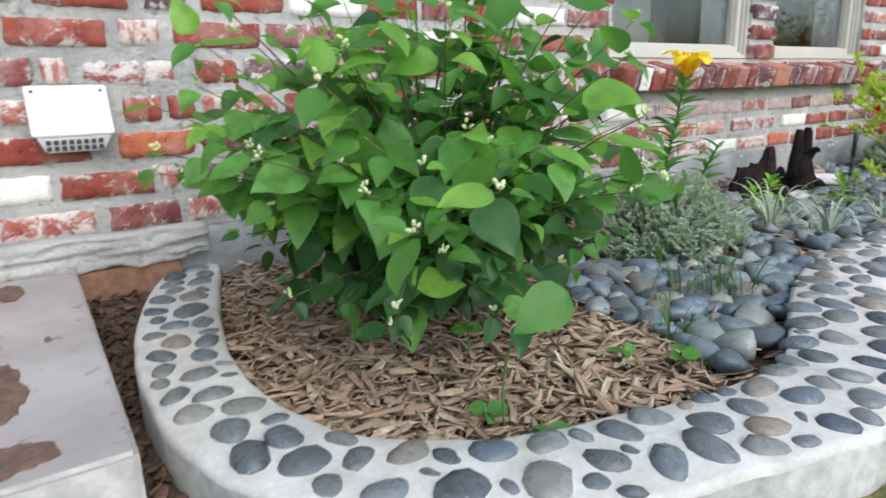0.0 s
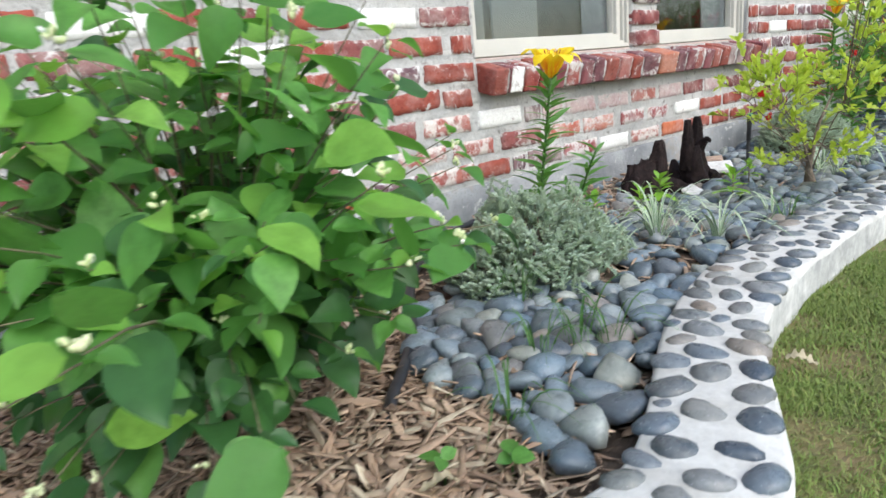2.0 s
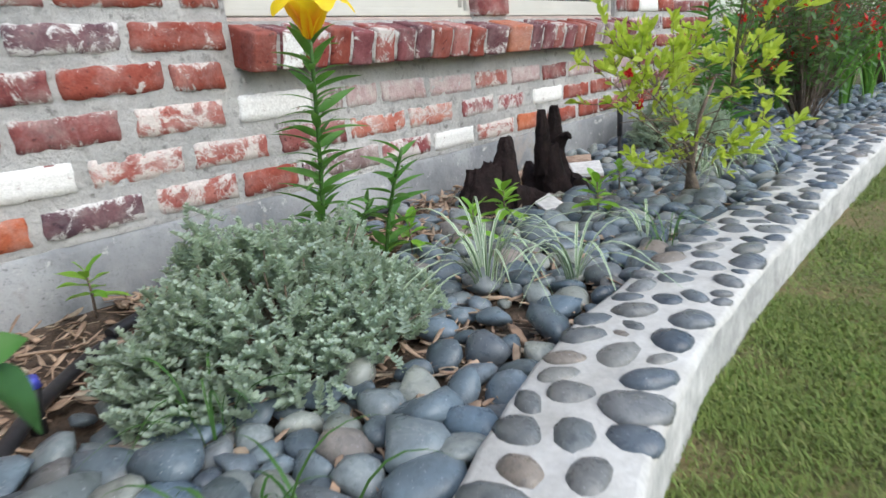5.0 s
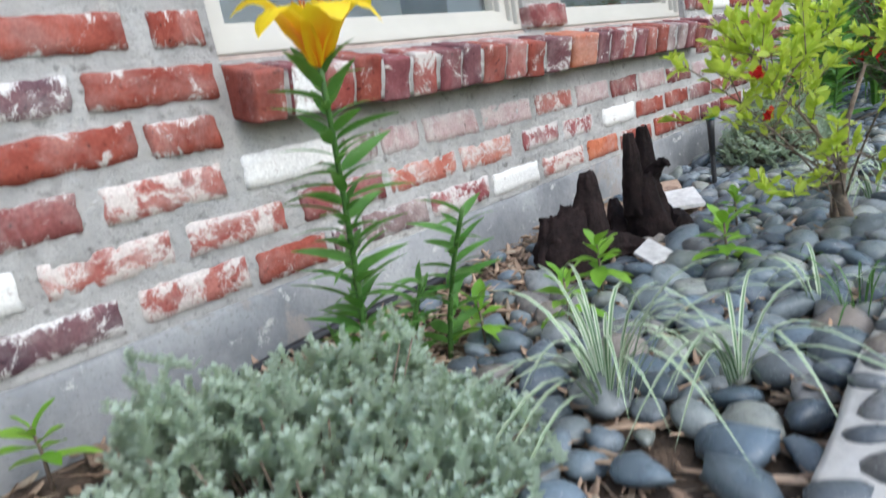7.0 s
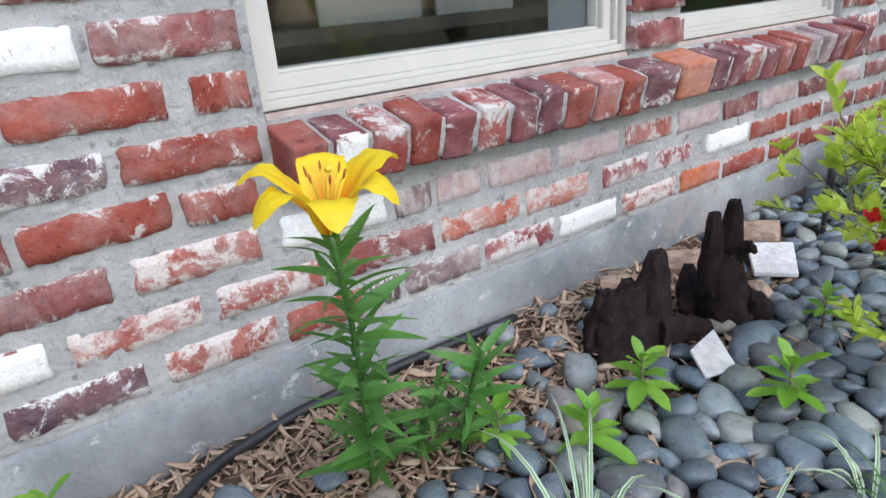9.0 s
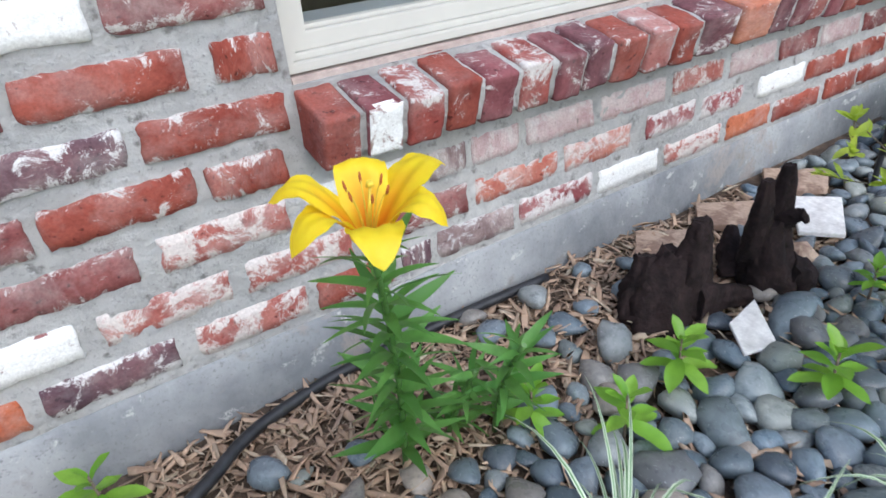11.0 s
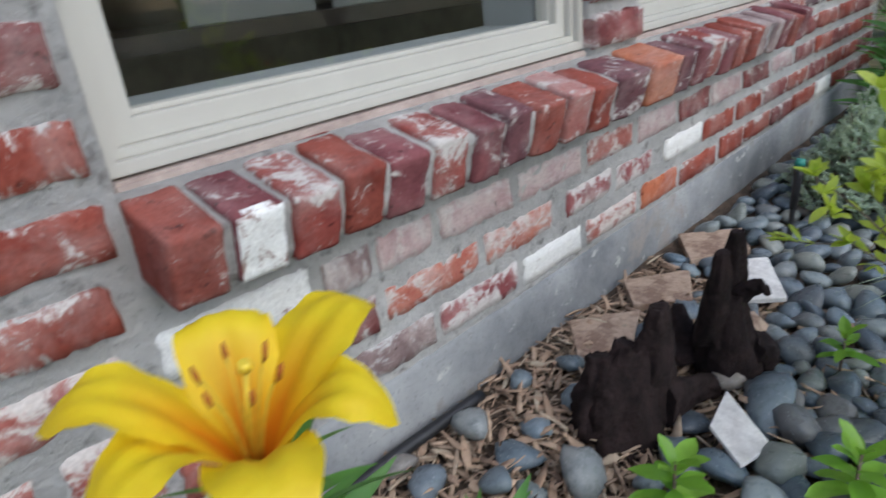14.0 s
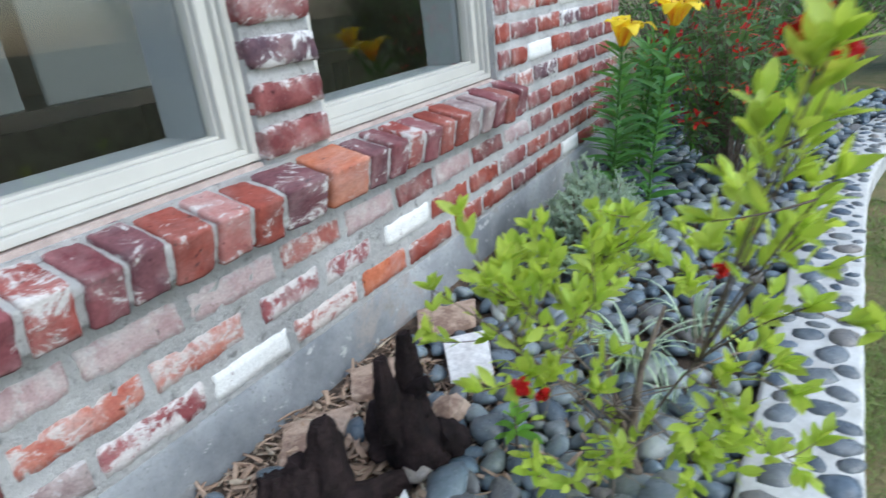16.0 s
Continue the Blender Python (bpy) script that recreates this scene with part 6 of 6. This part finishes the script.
def lily(at, bend, throat, petals, tilt, leaves, seed, label, size=1.0):
    rng = random.Random(seed)
    top = thing("yellow_lily", label, "lily", at)
    pts = bezier((0, 0, 0), bend, throat, 12)
    bm = bmesh.new()
    tube(bm, pts, 0.005, 0.0035, 8)
    part("stem", bm, GREEN_STEM, top)
    lily_leaves(top, pts, leaves, rng, size, 0.1)
    if petals:
        lily_flower(top, throat, petals, tilt)
    return top


MAIN_PETALS = ((154, 0.084, 0.077, 0.005, 0.052, 0.1), (70, 0.062, 0.073, 0.004, 0.05, 0.0), (4, 0.086, 0.077, 0.003, 0.052, -0.1),
               (-52, 0.074, 0.068, 0.014, 0.044, 0.0), (-111, 0.091, 0.068, 0.01, 0.051, 0.0), (-168, 0.083, 0.067, 0.019, 0.046, 0.1))


def seedling(at, n, size, seed, label, mat=SEEDLING):
    rng = random.Random(seed)
    top = thing("gardenia_seedling", label, "seedling", at, "seedlings")
    bm = bmesh.new()
    tube(bm, [(0, 0, -0.01), (0.002, 0, 0.04 * size), (0, 0, 0.078 * size)], 0.0028, 0.002, 5)
    part("stem", bm, BARK, top)
    temps = [leaf_shape(0.06, 0.026, 0.35, 0.2, 0.55, 7, 0.05), leaf_shape(0.048, 0.021, 0.4, 0.1, 0.55, 7, -0.06)]
    placed = []
    for i in range(n + 4):
        a = i * 2.4 + rng.gauss(0, 0.25)
        t = i / (n + 3)
        # drooping leaves low on the stem, upright ones round its tip
        placed.append((i % 2, aim((0, 0, size * (0.03 + 0.045 * t)), (math.cos(a), math.sin(a), -0.1 + 1.7 * t * t + rng.gauss(0, 0.15)), (0, 0, 1), size * rng.uniform(0.7, 1.05) * (1.05 - 0.2 * t))))
    leaf_objects(temps, placed, mat, top)


def strap_mesh(name, pts, width, mat, fold=0.3):
    """A strap leaf along points, with u across it."""
    n = len(pts)
    v, f, uv = [], [], []
    pts = [Vector(p) for p in pts]
    for i, p in enumerate(pts):
        t = i / (n - 1)
        d = (pts[min(i + 1, n - 1)] - pts[max(i - 1, 0)]).normalized()
        s = d.cross(Vector((0, 0, 1)))
        s = s.normalized() if s.length > 0.05 else Vector((1, 0, 0))
        w = 0.5 * width * (0.7 + 0.3 * math.sin(math.pi * min(1, t * 1.4))) * (1 if t < 0.6 else max(0.04, 1 - ((t - 0.6) / 0.4) ** 1.6))
        up = s.cross(d)
        v += [p - s * w + up * (fold * w), p, p + s * w + up * (fold * w)]
    for i in range(n - 1):
        a = 3 * i
        f += [(a, a + 1, a + 4, a + 3), (a + 1, a + 2, a + 5, a + 4)]
    me = from_arrays(name, v, f, mat)
    layer = me.uv_layers.new(name="across")
    for loop in me.loops:
        layer.data[loop.index].uv = ((loop.vertex_index % 3) / 2, 0.5)
    return me


def strap_plant(name, at, blades, length, width, mat, seed, label, category, upright=0.6, group=""):
    rng = random.Random(seed)
    top = thing(name, label, category, at, group)
    for i in range(blades):
        a = rng.uniform(0, 6.28)
        reach = length * rng.uniform(0.3, 0.8) * (1.25 - upright)
        rise = length * rng.uniform(0.55, 1.0) * upright
        d = Vector((math.cos(a), math.sin(a), 0))
        foot = d * rng.uniform(0, 0.028)
        tip = d * reach + Vector((0, 0, rise * rng.uniform(0.0, 0.9) if upright > 0.5 else rise * rng.uniform(-0.15, 0.75)))
        part("blade", strap_mesh("blade", bezier(foot, d * reach * 0.3 + Vector((0, 0, rise * 1.3)), tip, 9), width * rng.uniform(0.7, 1.15), mat), None, top)
    return top


jasmine()
silver_shrub((1.5, 1.1, 0.02), 0.28, 0.19, 0.25, 1500, 41, "silvery grey-green fine-leaved shrub low among pebbles")
silver_shrub((3.62, 1.29, 0.02), 0.3, 0.2, 0.3, 900, 42, "silvery grey-green shrub beside the footing")
pomegranate()
lily((1.772, 1.345, 0.02), (0.0, -0.04, 0.25), (-0.062, -0.132, 0.48), MAIN_PETALS, pose(0, 0, 0, 8, 0, 0), 84, 51, "yellow lily in bloom on a leafy stem by wall")
lily((1.93, 1.325, 0.02), (0.0, -0.02, 0.13), (-0.035, -0.12, 0.27), (), None, 36, 52, "young lily stem without flower, whorled leaves", 0.9)
lily((1.86, 1.36, 0.02), (0.01, -0.02, 0.08), (0.03, -0.05, 0.16), (), None, 26, 53, "short leafy lily shoot without flower", 0.85)
for n, (x, y, z, k, s) in enumerate(((2.06, 1.17, 0.05, 8, 1.3), (2.22, 1.2, 0.06, 9, 1.3), (2.37, 1.03, 0.06, 9, 1.3), (1.38, 1.5, 0.09, 6, 1.0), (1.97, 1.28, 0.05, 7, 1.1), (2.68, 1.12, 0.07, 7, 0.9))):
    seedling((x, y, z - 0.02), k, s, 60 + n, "bright green glossy seedling growing between pebbles")
for n, (x, y, b, length) in enumerate(((1.86, 0.99, 34, 0.46), (1.995, 0.885, 15, 0.42), (2.24, 0.85, 8, 0.28), (3.02, 1.0, 30, 0.38), (3.2, 0.92, 24, 0.34), (2.9, 0.9, 10, 0.3))):
    strap_plant("variegated_grass", (x, y, 0.04), b, length, 0.0062, VARIEGATED, 70 + n, "variegated green and cream strap-leaved grass clump", "grass plant", 0.4, "variegated clumps")
for n, (x, y) in enumerate(((1.195, 0.74), (1.24, 0.7), (1.3, 0.98), (2.22, 0.8), (0.925, 0.656), (1.107, 0.76))):
    strap_plant("weed_tuft", (x, y, 0.03), 12, 0.27, 0.0036, STRAP, 80 + n, "thin green weed blades between pebbles", "weed", 0.52, "weeds")
for n, (x, y, b, length) in enumerate(((4.95, 1.25, 30, 0.6), (5.1, 0.95, 24, 0.55), (5.0, 1.42, 30, 0.8), (5.5, 0.9, 40, 0.6), (5.9, 0.75, 40, 0.6), (6.1, 1.2, 40, 0.8))):
    strap_plant("daylily_clump", (x, y, 0.02), b, length, 0.02, DAYLILY, 90 + n, "fresh green arching strap-leaved daylily clump", "daylily", 0.85, "daylilies")


def far_lily(at, bend, throat, turn, seed):
    petals = tuple((a + turn, r * 0.95, l, d, w, t) for a, r, l, d, w, t in MAIN_PETALS)
    lily(at, bend, throat, petals, pose(0, 0, 0, 6, 0, 0), 70, seed, "yellow lily in bloom towards the house corner", 1.15)


far_lily((3.95, 1.33, 0.02), (-0.02, -0.02, 0.3), (-0.24, -0.11, 0.62), 25, 55)
far_lily((4.0, 1.22, 0.02), (0.0, -0.02, 0.32), (-0.24, -0.13, 0.66), -20, 56)
for n, (x, y, h) in enumerate(((4.36, 1.46, 0.46), (4.55, 1.4, 0.5), (4.8, 1.48, 0.52))):
    lily((x, y, 0.02), (0.0, -0.03, h * 0.5), (-0.06, -0.08, h), (), None, 60, 140 + n, "leafy green lily stem towards the house corner", 1.45)


def flower_bush(at, r, h, count, seed, name, label, leaf_mat, petals):
    rng = random.Random(seed)
    top = thing(name, label, "bush", at)
    temps = [leaf_shape(0.045, 0.018, 0.25, 0.1, 0.45, 4), leaf_shape(0.035, 0.015, 0.3, 0.15, 0.45, 4)]
    stems, leaves, blooms = bmesh.new(), [], []
    for i in range(count):
        a, q = rng.uniform(0, 6.28), math.sqrt(rng.random())
        tip = Vector((r * q * math.cos(a), r * q * math.sin(a), h * rng.uniform(0.35, 1.0)))
        pts = bezier((tip.x * 0.12, tip.y * 0.12, 0), (tip.x * 0.5, tip.y * 0.5, tip.z * 0.6), tip, 8)
        tube(stems, pts, 0.004, 0.0015, 4)
        for j in range(3, 8):
            for k in range(4):
                way = Vector((rng.gauss(0, 1), rng.gauss(0, 1), rng.gauss(0.2, 0.6)))
                leaves.append((rng.randrange(2), aim(pts[j] + way * 0.012, way, (rng.gauss(0, 0.4), rng.gauss(0, 0.4), 1), rng.uniform(0.8, 1.4))))
        if petals and rng.random() < 0.8:
            for k in range(8):
                way = Vector((rng.gauss(0, 1), rng.gauss(0, 1), rng.gauss(0.4, 0.6)))
                blooms.append((0, aim(tip + way * 0.012, way, (0, 0, 1), rng.uniform(0.5, 0.95))))
    tagged(part("stem", stems, BARK, top), kind="stuff")
    tagged(part("foliage", joined("foliage", temps, leaves, leaf_mat), None, top), kind="stuff")
    if blooms:
        tagged(part("blossoms", joined("blossoms", temps, blooms, RED_BLOOM), None, top, "scattered scarlet blossoms"), kind="stuff")


flower_bush((4.5, 1.03, 0.02), 0.3, 0.74, 70, 61, "red_salvia", "upright bush with small scarlet flowers and bare lower stems", SALVIA_LEAF, True)
flower_bush((5.4, 1.2, 0.0), 0.5, 1.0, 130, 62, "red_salvia", "tall bush with scattered scarlet flowers near corner", SALVIA_LEAF, True)
for n, (x, y, r, h) in enumerate(((6.8, 0.9, 0.7, 1.1), (7.6, 0.1, 0.8, 1.3), (7.4, 1.8, 0.9, 1.6), (8.4, -0.9, 0.9, 1.4), (9.0, -2.2, 1.0, 1.5))):
    flower_bush((x, y, 0), r, h, 170, 65 + n, "hedge_shrub", "dense dark green shrub at the end of the bed", FAR_LEAF, False)


# ---- small loose things ----
def fallen_leaf(at, size, rot, mat, label):
    """A dry curled leaf with wavy lobed sides."""
    v, f = [], []
    n = 22
    for j in range(n + 1):
        t = j / n
        w = 0.019 * math.sin(math.pi * min(1, 0.04 + 0.96 * t)) ** 0.6 * (0.68 + 0.32 * math.sin(26 * t + 0.6))
        z = 0.008 * math.sin(5 * t)
        for u in (-1, -0.5, 0, 0.5, 1):
            v.append((w * u + 0.003 * math.sin(7 * t), 0.058 * t, z + 0.35 * w * u * u + 0.002 * math.sin(30 * t + 2 * u) * abs(u)))
    for j in range(n):
        for c in range(4):
            a = 5 * j + c
            f.append((a, a + 1, a + 6, a + 5))
    ob = part("fallen_leaf", from_arrays("fallen_leaf", v, f, mat))
    ob.matrix_basis = Matrix.Translation(at) @ pose(0, 0, 0, *rot) @ Matrix.Diagonal((size, size, size, 1))
    tagged(ob, label, "leaf")


fallen_leaf((1.40, 0.47, 0.02), 0.85, (5, 8, 200), DRY_LEAF, "pale dry leaf lying on the lawn grass")
fallen_leaf((0.765, 0.585, 0.06), 0.9, (10, 12, 60), DRY_LEAF, "pale yellow dry leaf on bark mulch")
fallen_leaf((0.41, 0.62, 0.05), 0.8, (4, 8, 130), DRY_LEAF, "brown dry leaf on bark mulch")


def sprig(at, h, leaves, seed, size, label):
    rng = random.Random(seed)
    top = thing("jasmine_shoot", label, "shoot", at)
    bm = bmesh.new()
    pts = bezier((0, 0, -0.01), (0.01, 0.01, h * 0.6), (-0.01, -0.01, h), 6)
    tube(bm, pts, 0.0022, 0.0015, 5)
    part("stem", bm, GREEN_STEM, top)
    temps = [leaf_shape(0.062, 0.045, 0.25, 0.1, 0.38, 7)]
    placed = []
    for i in range(leaves):
        a = 2.2 * i + seed
        placed.append((0, aim(pts[-1 - (i // 2)], (math.cos(a), math.sin(a), 0.1), (rng.gauss(0, 0.4), -0.6, 0.8), size * rng.uniform(0.8, 1.1))))
    leaf_objects(temps, placed, JASMINE, top)


def tall_shoot():
    """A thin bent shoot in the mulch that carries one large hanging leaf and a small one."""
    top = thing("jasmine_shoot", "thin jasmine shoot with one large leaf in mulch", "shoot", (0.5, 0.6, 0.03))
    bm = bmesh.new()
    pts = bezier((0, 0, -0.01), (-0.02, 0.01, 0.17), (0.034, -0.075, 0.217), 9)
    tube(bm, pts, 0.002, 0.0012, 5)
    part("stem", bm, GREEN_STEM, top)
    big, small = broad_leaf(0.084, 0.06, 0.14, 0.1, 0.04), broad_leaf(0.04, 0.028, 0.3, 0.2, 0.06)
    part("leaf", from_arrays("leaf", *big, JASMINE), None, top).matrix_basis = aim(pts[-1], (-0.9, 0.06, -0.42), (-0.35, -0.72, 0.6))
    part("leaf", from_arrays("leaf", *small, JASMINE_SHADED), None, top).matrix_basis = aim(pts[5], (-0.4, -0.5, -0.5), (-0.3, -0.6, 0.7))


tall_shoot()
sprig((0.6, 0.82, 0.03), 0.07, 4, 2, 0.55, "low green weed shoot with small leaves in mulch")
sprig((0.494, 0.63, 0.02), 0.04, 5, 6, 0.55, "small green weed rosette in the bark mulch")
sprig((0.53, 0.545, 0.02), 0.035, 5, 8, 0.5, "small green shoot at the inner kerb edge")
sprig((0.785, 0.64, 0.02), 0.05, 3, 4, 0.5, "small upright green shoot in the mulch")
sprig((0.85, 0.58, 0.02), 0.05, 4, 5, 0.5, "small pale green shoot beside the pebbles")

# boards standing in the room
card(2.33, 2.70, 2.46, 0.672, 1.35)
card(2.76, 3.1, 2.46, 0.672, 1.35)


def side_table():
    top = thing("side_table", "dark brown wooden table inside the room", "table", (2.9, 2.6, 0))
    bm = bmesh.new()
    box(bm, -1.0, 1.1, -0.2, 0.3, 0.63, 0.672, 0.004)
    part("tabletop", bm, WOOD, top)
    leg = box_mesh("leg", (0.05, 0.05, 0.63), 0.004)
    leg.materials.append(WOOD)
    for x in (-0.97, 1.02):
        for y in (-0.17, 0.22):
            part("leg", leg, None, top).location = (x, y, 0)


side_table()


# ---- across the lawn, seen in the window glass ----
def iron_fence():
    top = thing("iron_fence", "black iron picket fence along the far lawn edge", "fence")
    bm = bmesh.new()
    tube(bm, [(0, 0, -0.02), (0, 0, 1.3), (0, 0, 1.42)], 0.012, 0.004, 6)
    picket = bpy.data.meshes.new("picket")
    bm.to_mesh(picket)
    bm.free()
    picket.materials.append(IRON)
    for i in range(90):
        part("picket", picket, None, top).location = (13.5 + 0.13 * i, -6.5, 0)
    for z in (0.25, 1.15):
        bm = bmesh.new()
        box(bm, 13.45, 25.2, -6.512, -6.488, z, z + 0.03)
        part("rail", bm, IRON, top)


iron_fence()
for n, (x, y, r, h) in enumerate(((-4, -9, 1.3, 2.6), (-1, -9.5, 1.2, 2.2), (2.5, -9, 1.3, 2.4), (6, -9.5, 1.4, 3.0), (9.5, -8, 1.3, 2.6), (12, -5, 1.4, 2.8))):
    flower_bush((x, y, 0), r, h, 200, 80 + n, "garden_shrub", "tall green garden shrub behind the iron fence", FAR_LEAF, False)
